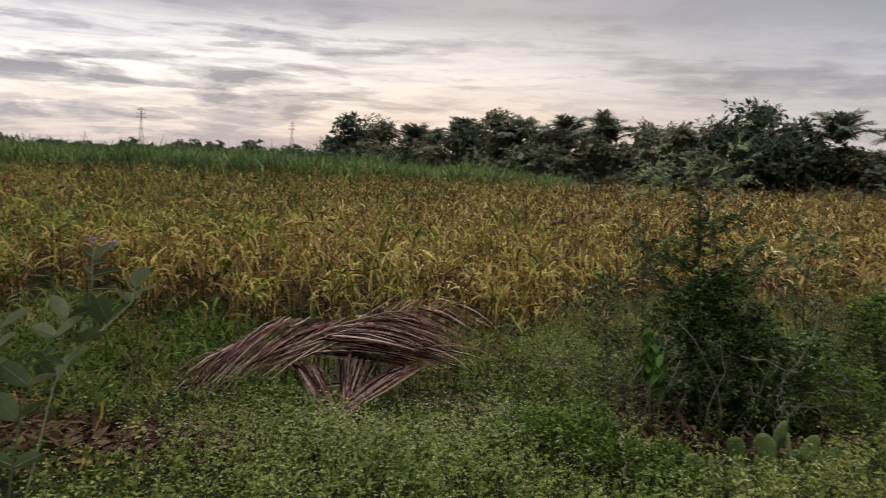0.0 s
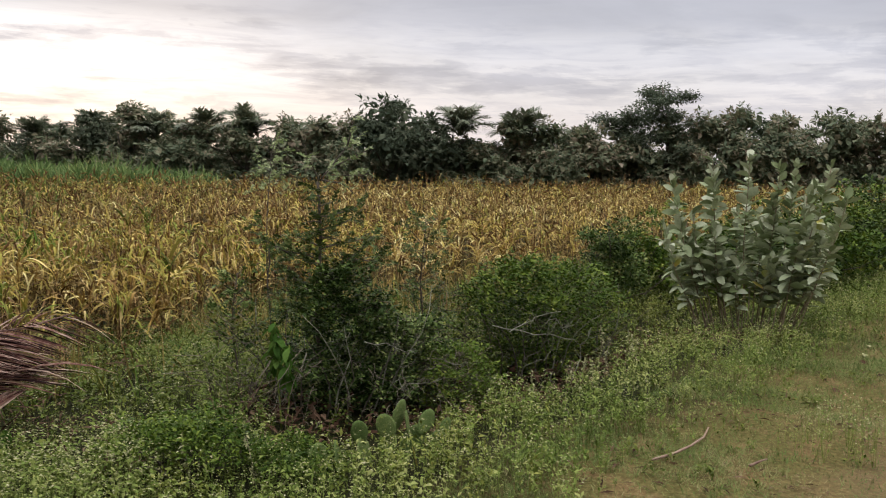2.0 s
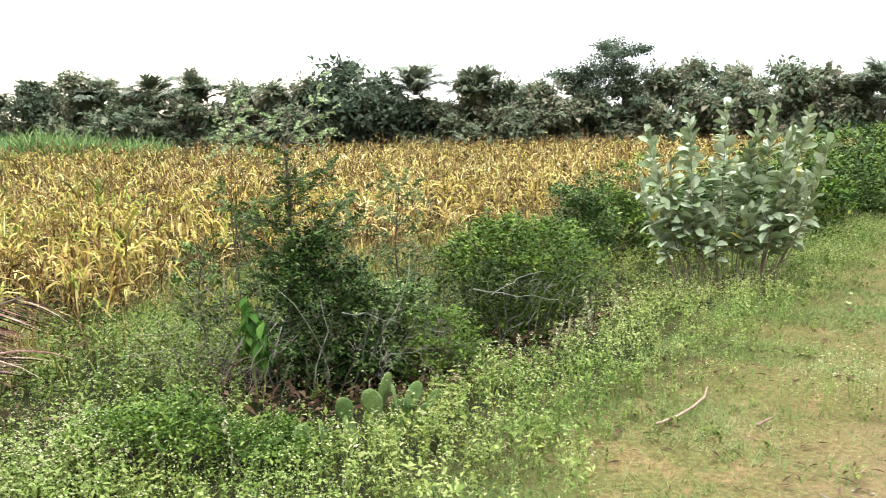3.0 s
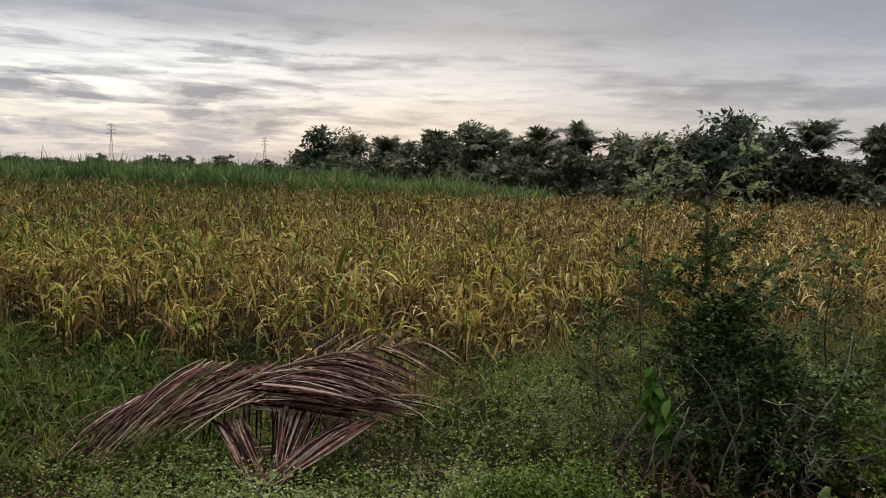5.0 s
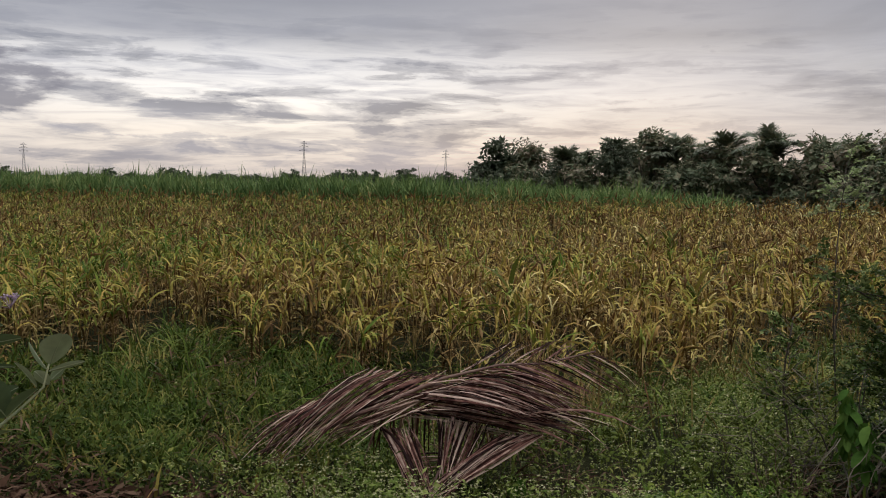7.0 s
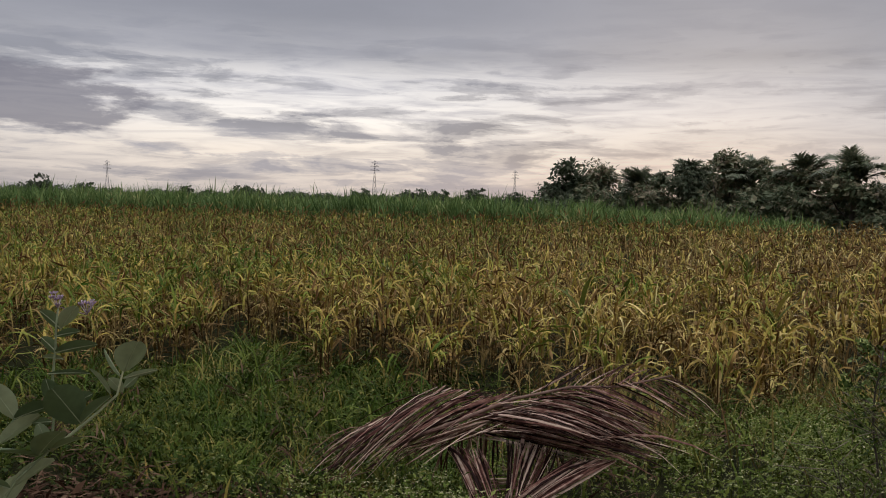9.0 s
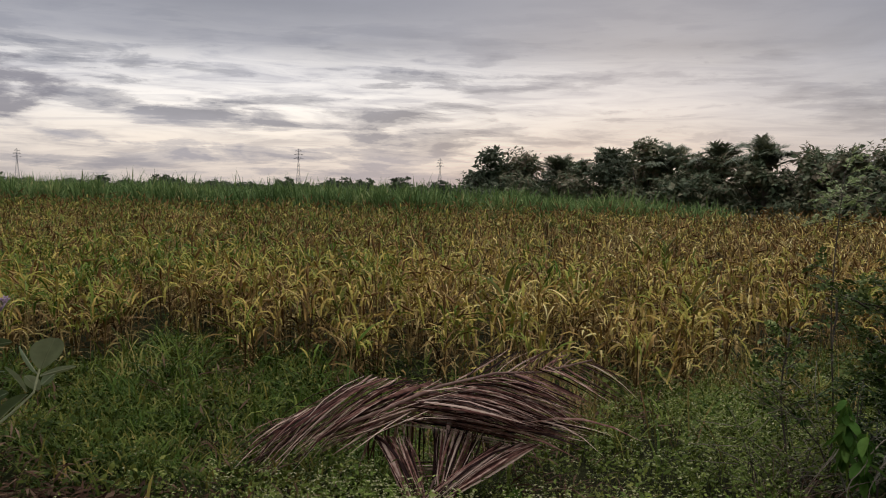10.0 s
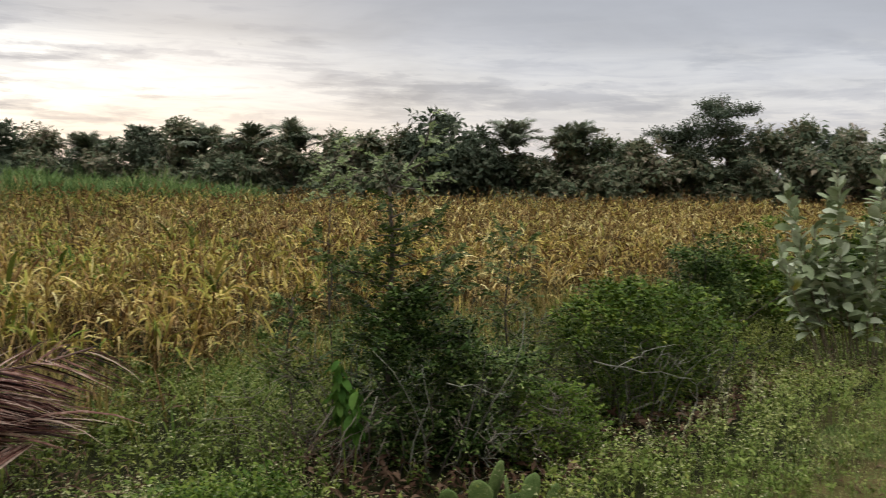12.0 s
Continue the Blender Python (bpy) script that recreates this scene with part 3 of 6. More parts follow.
def crop_strip(seed, y0, y1, spacing, tillers, leaves, segs, heads, wide, loose):
    """Crop plants between two depths: hills of leaning culms with arching leaves, dark grain heads on top, lodged culms between."""
    rng = np.random.default_rng(seed)
    half = 4.5 + y1 * 1.04
    gx, gy = np.meshgrid(np.arange(-half, half, spacing), np.arange(y0, y1, spacing))
    hill = np.stack([gx.ravel(), gy.ravel()], -1) + rng.uniform(-0.42, 0.42, (gx.size, 2)) * spacing
    front = crop_front(hill[:, 0]) + np.abs(rng.normal(0, 0.3, len(hill))) - 0.25
    gap = patch(hill[:, 0], hill[:, 1], 2.3, 4.0) > np.where(hill[:, 1] < front + 2.2, 0.36, 0.20)
    hill = hill[(np.abs(hill[:, 0]) < 4.5 + hill[:, 1] * 1.04) & (hill[:, 1] > front) & (beyond(hill[:, 0], hill[:, 1]) > 3.9) & gap]
    vigour = np.clip(rng.normal(1.0, 0.13, len(hill)), 0.6, 1.3)
    pick = np.repeat(np.arange(len(hill)), tillers)
    n = len(pick)
    xy = hill[pick] + rng.normal(0, 0.04, (n, 2))
    base = on_ground(xy)
    into = xy[:, 1] - crop_front(xy[:, 0])
    edge = smooth(-0.4, 1.4, into)
    tall = (0.60 + 0.20 * edge - 0.14 * smooth(-4.0, -4.5, xy[:, 0]) * smooth(11, 8, xy[:, 1]) + 0.07 * np.sin(xy[:, 0] * 0.8 + xy[:, 1]) * np.sin(xy[:, 1] * 0.7) + 0.17 * smooth(16, 28, xy[:, 1])) * vigour[pick] * rng.uniform(0.8, 1.12, n)
    lodged = rng.random(n) < 0.10 + 0.10 * (1 - edge)
    az = rng.uniform(0, 2 * np.pi, n)
    lean = np.abs(rng.normal(0, 0.15, n)) + 0.03 + lodged * rng.uniform(0.4, 1.1, n)
    culms, upper, dead, grain = Soup(), Soup(), Soup(), Soup()
    v, q = blades(base, az, lean, 0.14, tall, 0.010 * wide, 2)
    dead.add(v, None, q)
    d = np.stack([-np.sin(az) * np.sin(lean), np.cos(az) * np.sin(lean), np.cos(lean)], -1)
    for k in range(1 if seed >= 13 else 0, leaves):
        at = ((k + 0.3 + rng.uniform(0, 0.7, n)) / leaves) ** 0.72
        p = base + d * (tall * at * 0.92)[:, None]
        ln = rng.uniform(0.14, 0.40, n) * (0.7 + 0.45 * np.sin(np.pi * np.minimum(at, 1)))
        low = at < 0.45
        bend = np.where(low, rng.uniform(0.8, 2.2, n), rng.uniform(0.4, 3.1, n))
        v, q = blades(p, rng.uniform(0, 2 * np.pi, n), np.where(low, rng.uniform(0.5, 1.6, n), rng.uniform(0.05, 0.9, n)), bend, ln, rng.uniform(0.008, 0.022, n) * wide, segs, rng.normal(0, 1.1, n))
        (dead if k < leaves * 0.42 else upper).add(v, None, q)
    m = int(loose * n)
    if m:
        j = rng.integers(0, n, m)
        p = base[j] + np.stack([rng.normal(0, 0.10, m), rng.normal(0, 0.10, m), tall[j] * rng.uniform(0.1, 0.9, m)], -1)
        v, q = blades(p, rng.uniform(0, 6.28, m), rng.uniform(0.7, 2.4, m), rng.normal(0.4, 0.9, m), rng.uniform(0.15, 0.5, m), rng.uniform(0.005, 0.012, m) * wide, segs, rng.normal(0, 0.6, m))
        culms.add(v, None, q)
    some = rng.random(n) < heads
    m = int(some.sum())
    tops = base[some] + d[some] * (tall[some] * 0.98)[:, None]
    grain.stamp(head_form(), scaled(turns(rng.uniform(0, 6.28, m), rng.uniform(0.0, 1.45, m)), rng.uniform(0.45, 0.85, m) * wide), tops)
    return upper, dead, culms, grain


def patch(x, y, scale, seed):
    return 0.5 + 0.25 * (np.sin(x * scale + seed) * np.sin(y * scale * 1.1 + seed * 2) + np.sin(x * scale * 2.3 + y * scale * 1.7 + seed * 3))


def crop_field():
    field = thing("crop_field", "ripening yellow and brown grain crop, waist-high, standing in dense hills", "crop", kind="stuff")
    for seed, y0, y1, spacing, tillers, leaves, segs, heads, wide, loose in ((11, 6.0, 11.0, 0.38, 8, 7, 4, 0.22, 1.3, 0.6), (12, 11.0, 15.0, 0.40, 6, 6, 3, 0.28, 1.35, 0.3), (13, 15, 22, 0.44, 4, 5, 2, 0.35, 1.45, 0.2), (14, 22, CROP_BACK, 0.46, 3, 5, 2, 0.4, 1.85, 0.0)):
        upper, dead, culms, grain = crop_strip(seed, y0, y1, spacing, tillers, leaves, segs, heads, wide, loose)
        tagged(part("crop_leaves", upper, M_CROP, field), kind="stuff")
        # lower leaves carry painted shade in their brown
        tagged(part("dead_crop_leaves", dead, M_CROP_DRY, field, "dead brown lower leaves, darkened for the shade low in the crop"), kind="stuff")
        if culms.v:
            tagged(part("straw", culms, M_STRAW, field, "pale broken straw"), kind="stuff")
        tagged(part("grain_heads", grain, M_HEAD, field, "dark brown grain heads"), kind="stuff")


crop_field()


CANE_END = 5.3


def cane_field():
    """Tall green cane behind the ripe field, lower towards the orchard."""
    rng = np.random.default_rng(21)
    field = thing("cane_field", "tall green sugar cane standing behind the ripe field", "sugar cane", kind="stuff")
    xy = spread(rng, 5600, -46, 11.0, CROP_BACK + 0.2, CROP_BACK + 9)
    xy = xy[(xy[:, 0] < CANE_END - 0.25 * (xy[:, 1] - CROP_BACK)) & (rng.random(len(xy)) < np.where(xy[:, 1] < CROP_BACK + 2.5, 1.0, 0.45))]
    base, n = on_ground(xy), len(xy)
    tall = np.interp(xy[:, 0], [-46, -9, 0, 5], [1.80, 1.74, 1.40, 1.16]) * rng.uniform(0.78, 1.1, n) * (1 + 0.07 * np.sin(xy[:, 0] * 1.9) * np.sin(xy[:, 0] * 0.57 + 1)) + (rng.random(n) < 0.07) * rng.uniform(0.15, 0.5, n)
    soup = Soup()
    for k in range(7):
        up_to = rng.uniform(0.0, 0.55, n) * tall
        v, q = blades(base + np.stack([rng.normal(0, 0.12, n), rng.normal(0, 0.12, n), up_to], -1), rng.uniform(0, 6.28, n), rng.uniform(0.03, 0.4, n), rng.uniform(0.2, 1.5, n),
                      (tall - up_to) * rng.uniform(0.85, 1.25, n), rng.uniform(0.04, 0.075, n), 3, rng.normal(0, 0.4, n))
        soup.add(v, None, q)
    tagged(part("cane_leaves", soup, M_CANE, field), kind="stuff")


cane_field()


# ---- orchard, palms and far trees ----
def leaf_cloud(rng, soup, clumps, per, spread_r, size, form, lift=0.3):
    """Leaves about each clump centre, pointing outwards from it."""
    c = np.repeat(clumps, per, 0)
    n = len(c)
    d = rng.normal(0, 1, (n, 3))
    d /= np.linalg.norm(d, axis=1)[:, None]
    d[:, 2] = np.abs(d[:, 2]) * 0.8 + d[:, 2] * 0.2
    off = c + d * (spread_r * rng.random(n) ** 0.5)[:, None]
    az = np.arctan2(-d[:, 0], d[:, 1]) + rng.normal(0, 0.6, n)
    soup.stamp(form, scaled(turns(az, rng.normal(lift, 0.55, n), rng.normal(0, 0.6, n)), size * rng.uniform(0.6, 1.25, n)), off)


def crown_clumps(rng, n, centre, radii, inner=0.35, low=-0.75):
    d = rng.normal(0, 1, (n * 3, 3))
    d /= np.linalg.norm(d, axis=1)[:, None]
    d = d[d[:, 2] > low][:n]
    lump = 1 + 0.16 * np.sin(d[:, 0] * 5.3 + centre[0]) + 0.16 * np.sin(d[:, 1] * 4.7 + 2) + 0.14 * np.sin(d[:, 2] * 6.1 + d[:, 0] * 3)
    r = np.where(rng.random(len(d)) < inner, rng.uniform(0.35, 0.85, len(d)), rng.uniform(0.88, 1.05, len(d)))
    return np.array(centre) + d * np.array(radii) * (lump * r)[:, None]


def rosette_form(rng, leaves=16, length=0.2):
    """The end of a shoot: slim leaves that stand out all round and droop."""
    soup = Soup()
    az = np.arange(leaves) * 2.4 + rng.normal(0, 0.25, leaves)
    rise = np.linspace(1.15, -0.7, leaves) + rng.normal(0, 0.15, leaves)
    soup.stamp(scrap_form(1.0, 0.36, 0.06, 0.22), scaled(turns(az, rise, rng.normal(0, 0.4, leaves)), length * rng.uniform(0.7, 1.15, leaves)), np.stack([np.zeros(leaves), np.zeros(leaves), np.linspace(0.1, -0.14, leaves)], -1))
    return soup.form()


def orchard_tree(seed, tall, wide, mat, label, group="orchard trees", shoots=260):
    """A bushy fruit tree: short trunk, forking limbs, lumpy crown of boughs whose shoots end in leaf rosettes."""
    rng = np.random.default_rng(seed)
    tree = thing("orchard_tree", label, "tree", group)
    wood = Soup()
    fork = tall * 0.2
    tube(wood, [(0, 0, -0.1), (0.04, 0.02, fork * 0.5), (0.02, 0.05, fork)], [0.15, 0.12, 0.11], 8)
    part("trunk", wood, M_BARK, tree, smooth=True)
    for k in range(6):
        a = k * 1.05 + rng.uniform(-0.3, 0.3)
        pts = wander(rng, (0, 0, fork), (math.cos(a) * 0.7, math.sin(a) * 0.7, 1.0), tall * rng.uniform(0.45, 0.6), 5, 0.16)
        part("limb", tube(Soup(), pts, [0.07, 0.06, 0.05, 0.04, 0.025, 0.012], 6), M_BARK, tree, smooth=True)
    # boughs: overlapping lumps, low ones wide, some stand up from the top
    centres, sizes = [], []
    for k in range(17):
        a, h = k * 2.4 + rng.uniform(-0.4, 0.4), (0.13 + 0.68 * ((k * 0.618) % 1.0))
        r = wide * 0.5 * (0.66 if h < 0.5 else 0.66 - 0.7 * (h - 0.5)) * rng.uniform(0.8, 1.1)
        centres.append((r * math.cos(a), r * math.sin(a), tall * h))
        sizes.append(rng.uniform(0.62, 0.95))
    for k in range(4):
        a, r = rng.uniform(0, 6.28), rng.uniform(0.05, wide * 0.2)
        centres.append((r * math.cos(a), r * math.sin(a), tall * rng.uniform(0.88, 1.0)))
        sizes.append(rng.uniform(0.34, 0.5))
    c = []
    for p, r in zip(centres, sizes):
        c.append(crown_clumps(rng, max(8, int(shoots * r * r / 9)), p, (r, r, r * 0.92), 0.2, -0.85))
    c = np.concatenate(c)
    c = c[c[:, 2] > 0.15]
    soup = Soup()
    out = c - np.array([0, 0, tall * 0.42])
    out /= np.linalg.norm(out, axis=1)[:, None] + 1e-6
    for k in range(4):
        at, d = c[k::4], out[k::4]
        n = len(at)
        soup.stamp(rosette_form(rng, 10, 0.27), scaled(turns(np.arctan2(-d[:, 0], d[:, 1]), np.clip(np.arcsin(np.clip(d[:, 2], -1, 1)) - 1.57, -1.2, 0.0) * 0.6 + rng.normal(0, 0.25, n), rng.normal(0, 0.3, n)), rng.uniform(0.8, 1.25, n)), at)
    fill = c * np.array([0.8, 0.8, 0.92]) + rng.normal(0, 0.1, c.shape)
    leaf_cloud(rng, soup, fill, 6, 0.42, 0.41, scrap_form(1.0, 0.55, 0.06, 0.18), -0.3)
    part("crown", soup, mat, tree)
    return tree


def palm_frond_mesh(rng, length, mat, name="frond"):
    soup = Soup()
    s = np.linspace(0, 1, 9)
    out, rise = np.sin(0.25 + 1.55 * s ** 1.2), np.cos(0.25 + 1.55 * s ** 1.2)
    pts = np.stack([np.zeros(9), np.cumsum(out) * length / 9, np.cumsum(rise) * length / 9], -1)
    tube(soup, [tuple(p) for p in pts], list(np.linspace(0.035, 0.008, 9)), 4)
    n = 34
    at = np.linspace(0.16, 0.98, n)
    mid = np.stack([np.interp(at, s, pts[:, k]) for k in range(3)], -1)
    for side in (-1, 1):
        az = np.full(n, -side * 1.05) + side * 0.45 * at + rng.normal(0, 0.08, n)
        v, q = blades(mid, az, 1.15 + rng.normal(0, 0.1, n), rng.uniform(0.5, 1.1, n), length * 0.34 * np.sin(np.pi * (0.12 + 0.8 * at)) + 0.1, 0.055, 2)
        soup.add(v, None, q)
    return soup.mesh(name, mat)


def coconut_palm(seed, trunk_tall, fronds, length, label):
    rng = np.random.default_rng(seed)
    palm = thing("coconut_palm", label, "palm", "coconut palms")
    lean = rng.normal(0, 0.12, 2)
    part("trunk", tube(Soup(), [(lean[0] * s * s, lean[1] * s * s, -0.1 + trunk_tall * s) for s in (0, 0.3, 0.6, 0.85, 1.0)], [0.2, 0.15, 0.13, 0.13, 0.15], 8), M_BARK, palm, smooth=True)
    shapes = [palm_frond_mesh(rng, length * f, M_PALM) for f in (0.85, 1.0, 1.1)]
    for k in range(fronds):
        ob = part("frond", shapes[k % 3], None, palm)
        ob.matrix_local = Matrix.Translation((lean[0], lean[1], trunk_tall - 0.08)) @ Euler((radians(rng.uniform(-22, 38)), radians(rng.normal(0, 9)), k * 2.4)).to_matrix().to_4x4()
    return palm


def polar(az, dist):
    return math.sin(radians(az)) * dist, math.cos(radians(az)) * dist


def stand(x, y, turn=0.0, size=1.0):
    return pose(x, y, float(ground_z(x, y)), 0, 0, turn) @ Matrix.Scale(size, 4)


def plant_orchard():
    flush = "bushy mango tree with dark leaves and brownish new shoots"
    kinds = [orchard_tree(31, 4.3, 4.0, M_MANGO, flush), orchard_tree(32, 4.0, 4.4, M_MANGO, flush), orchard_tree(33, 4.5, 3.8, M_MANGO, flush),
             orchard_tree(34, 4.2, 4.2, M_DARKTREE, "bushy dark green mango tree with dense crown"), orchard_tree(35, 4.4, 4.5, M_MANGO, flush)]
    # azimuth, size, kind; those behind with their distance
    front = [(-7.6, 0.89, 3), (-5.4, 0.82, 0), (-1.8, 0.74, 1), (-0.1, 0.84, 3), (2.1, 0.94, 2), (5, 0.8, 0), (7, 0.8, 1), (9.6, 0.81, 4), (11.9, 0.86, 1), (14, 0.78, 2), (16.4, 0.82, 0), (18.8, 1, 3), (21.2, 0.84, 3), (23.9, 0.68, 1), (26.6, 0.78, 4), (29.3, 0.81, 0), (31.9, 0.77, 2), (34.3, 0.78, 1), (36.8, 0.8, 4), (39.2, 0.93, 0), (41.4, 0.98, 2), (44, 0.92, 4), (46.6, 0.97, 0), (48.9, 1, 1), (51.2, 0.85, 4), (54, 0.9, 2), (57, 0.95, 0)]
    back = [(-6.4, 57, 0.76, 1), (0.9, 56, 0.84, 4), (12.8, 48, 0.78, 3), (20, 46, 0.82, 0), (30.6, 47, 0.72, 3), (43, 50, 0.95, 3), (48, 52, 0.95, 2), (3.6, 50, 0.66, 1), (6.0, 47, 0.72, 4), (8.3, 47, 0.74, 0), (12.9, 45, 0.66, 2), (10.8, 46, 0.6, 3), (15.2, 44, 0.6, 1), (22.6, 43, 0.6, 0), (25.3, 43, 0.6, 3), (28, 44, 0.6, 2), (33.2, 45, 0.6, 4), (38, 46, 0.65, 1), (-3.6, 55, 0.62, 3), (52.6, 50, 0.65, 0), (17.6, 44, 0.62, 4), (35.2, 46, 0.78, 1), (45.3, 49, 0.82, 4), (50.2, 49, 0.8, 2)]
    rows = [(az, float(np.interp(az, [-8, 2, 7, 12, 19, 26, 40, 57], [53, 49, 45.5, 42.5, 40.5, 41, 44, 49])), size, k) for az, size, k in front] + back
    used = set()
    for i, (az, dist, size, k) in enumerate(rows):
        x, y = polar(az, dist)
        m, girth = stand(x, y, i * 77.0, size), max(size, 0.9) * 1.05
        if k in used:
            ob = copy_thing(kinds[k], m)
            ob.scale = (girth, girth, size * 1.05)
        else:
            kinds[k].matrix_world = m
            kinds[k].scale = (girth, girth, size * 1.05)
            used.add(k)
    tall = [coconut_palm(41, 2.4, 23, 1.75, "young coconut palm with arching green fronds among orchard trees"), coconut_palm(42, 2.65, 21, 1.65, "young coconut palm with arching green fronds among orchard trees")]
    spots = [(-3.1, 51.5, 0.90), (-0.3, 50.5, 0.98), (3.7, 48.5, 1.02), (7.0, 45.8, 0.98), (9.4, 44, 1.04), (23.5, 41, 1.05), (27.7, 41.8, 1.06), (13.6, 45, 0.86), (51.8, 46, 1.1), (56, 45, 1.1), (31, 44.5, 0.86), (-2.3, 54, 0.84)]
    for i, (az, dist, size) in enumerate(spots):
        x, y = polar(az, dist)
        size *= 1.07
        m = stand(x, y, i * 61.0, size)
        if i < 2:
            tall[i].matrix_world = m
        else:
            ob = copy_thing(tall[i % 2], m)
            ob.scale = (size,) * 3


plant_orchard()


def airy_tree(seed, tall, wide, label, mat, at, clumps=46, per=50, trunk=0.12):
    """A taller tree whose flat tiers of leaves stand apart."""
    rng = np.random.default_rng(seed)
    tree = thing("tall_tree", label, "tree", at=at)
    top = wander(rng, (0, 0, -0.1), (0.05, 0, 1), tall * 0.8, 6, 0.07)
    part("trunk", tube(Soup(), top, [trunk, trunk * 0.85, trunk * 0.7, trunk * 0.6, trunk * 0.5, trunk * 0.35, trunk * 0.2], 8), M_BARK, tree, smooth=True)
    soup = Soup()
    for k in range(12):
        f = 0.35 + 0.6 * k / 11
        start = top[min(int(f * 6), 5)]
        a = k * 2.4
        pts = wander(rng, start, (math.cos(a), math.sin(a), 0.55), wide * (0.62 - 0.25 * f) * rng.uniform(0.8, 1.2), 4, 0.14)
        part("limb", tube(Soup(), pts, [0.04, 0.034, 0.026, 0.018, 0.01], 5), M_BARK, tree, smooth=True)
        c = np.array([tuple(p) for p in pts[1:]])
        c = np.repeat(c, max(1, clumps // 24), 0) + rng.normal(0, 0.25, (4 * max(1, clumps // 24), 3)) * np.array([1, 1, 0.35])
        leaf_cloud(rng, soup, c, per, 0.42, 0.17, scrap_form(1.0, 0.36, 0.05, 0.2), 0.05)
    part("crown", soup, mat, tree)
    return tree


x, y = polar(36.7, 43)
airy_tree(51, 7.3, 3.3, "slender tree with layered feathery dark crown above the orchard", M_DARKTREE, stand(x, y), 72, 80)
x, y = polar(34.4, 43)
airy_tree(52, 5.7, 2.8, "slender tree with layered feathery dark crown above the orchard", M_DARKTREE, stand(x, y, 80), 72, 80)
x, y = polar(56.4, 40)
airy_tree(53, 6.0, 7.0, "large spreading dark tree with dense flat tiers", M_DARKTREE, stand(x, y), 168, 75, 0.2)


def far_woods():
    """Low dark trees along the horizon."""
    rng = np.random.default_rng(61)
    woods = thing("far_trees", "dark line of distant trees on the horizon", "trees", kind="stuff")
    soup = Soup()
    for az in np.arange(-62, 70, 0.95):
        dist = rng.uniform(230, 330)
        x, y = polar(az + rng.normal(0, 0.3), dist)
        tall = rng.uniform(1.5, 2.5) if rng.random() < 0.9 else rng.uniform(2.8, 3.6)
        c = crown_clumps(rng, 20, (x, y, tall * 0.45), (rng.uniform(2.6, 5.2), 2.0, tall * 0.45), 0.85)
        leaf_cloud(rng, soup, c, 14, 0.8, 0.8, scrap_form(1.0, 0.75, 0.06, 0.18))
    tagged(part("far_crowns", soup, M_DARKTREE, woods), kind="stuff")


far_woods()


def distant_tree(az, dist, tall, wide, seed):
    rng = np.random.default_rng(seed)
    x, y = polar(az, dist)
    tree = thing("distant_tree", "small dark rounded tree far beyond the cane", "tree", "distant trees", at=stand(x, y))
    part("trunk", tube(Soup(), wander(rng, (0, 0, -0.2), (0.1, 0, 1), tall * 0.7, 4, 0.12), [0.2, 0.18, 0.15, 0.1, 0.06], 6), M_BARK, tree)
    soup = Soup()
    leaf_cloud(rng, soup, crown_clumps(rng, 60, (0, 0, tall * 0.48), (wide / 2, wide / 2, tall * 0.42), 0.6, -0.9), 26, tall * 0.14, tall * 0.13, scrap_form(1.0, 0.75, 0.05, 0.15))
    part("crown", soup, M_DARKTREE, tree)


for n, (az, dist, tall, wide) in enumerate(((-28.6, 90, 2.9, 4.0), (-17.9, 160, 3.9, 8), (-16.4, 165, 3.7, 7.5), (-14.0, 170, 4.2, 6.5), (-11.2, 140, 3.3, 4.5), (-41.4, 150, 4.2, 7), (-38.8, 155, 3.4, 5), (-26, 180, 3.0, 6), (-21.5, 150, 3.3, 3.5))):
    distant_tree(az, dist, tall * 0.86, wide * 0.85, 70 + n)


def bar(soup, a, b, r):
    tube(soup, [a, b], [r, r], 4)


def pylon(az, dist, tall, wide):
    """A lattice mast: four legs, rings, braces and cross-arms."""
    x, y = polar(az, dist)
    mast = thing("power_pylon", "distant grey steel lattice power pylon", "pylon", "power pylons", at=stand(x, y, -az))
    r = tall * 0.006

    def corner(k, h):
        w = wide / 2 * (1 - 0.82 * min(h / (tall * 0.72), 1))
        return ((-1, 1, 1, -1)[k] * w, (-1, -1, 1, 1)[k] * w, h)

    for k in range(4):
        s = Soup()
        tube(s, [corner(k, h) for h in (-0.3, tall * 0.36, tall * 0.72, tall)], [r * 1.3, r * 1.2, r, r * 0.7], 4)
        part("leg", s, M_STEEL, mast)
    levels = [tall * f for f in (0.02, 0.2, 0.36, 0.5, 0.62, 0.72, 0.82, 0.92)]
    for a, b in zip(levels, levels[1:]):
        s = Soup()
        for k in range(4):
            bar(s, corner(k, a), corner((k + 1) % 4, b), r * 0.6)
            bar(s, corner((k + 1) % 4, a), corner(k, b), r * 0.6)
            bar(s, corner(k, b), corner((k + 1) % 4, b), r * 0.6)
        part("brace", s, M_STEEL, mast)
    for f, w in ((0.74, 0.12), (0.84, 0.11), (0.93, 0.08)):
        s = Soup()
        for side in (-1, 1):
            bar(s, (0, 0, tall * f), (side * tall * w, 0, tall * (f + 0.005)), r)
            bar(s, (0, 0, tall * (f + 0.05)), (side * tall * w, 0, tall * (f + 0.005)), r * 0.7)
        part("cross_arm", s, M_STEEL, mast)


pylon(-37.7, 760, 27, 3.6)
pylon(-20.8, 620, 28, 3.4)
pylon(-11.4, 900, 33, 4.6)


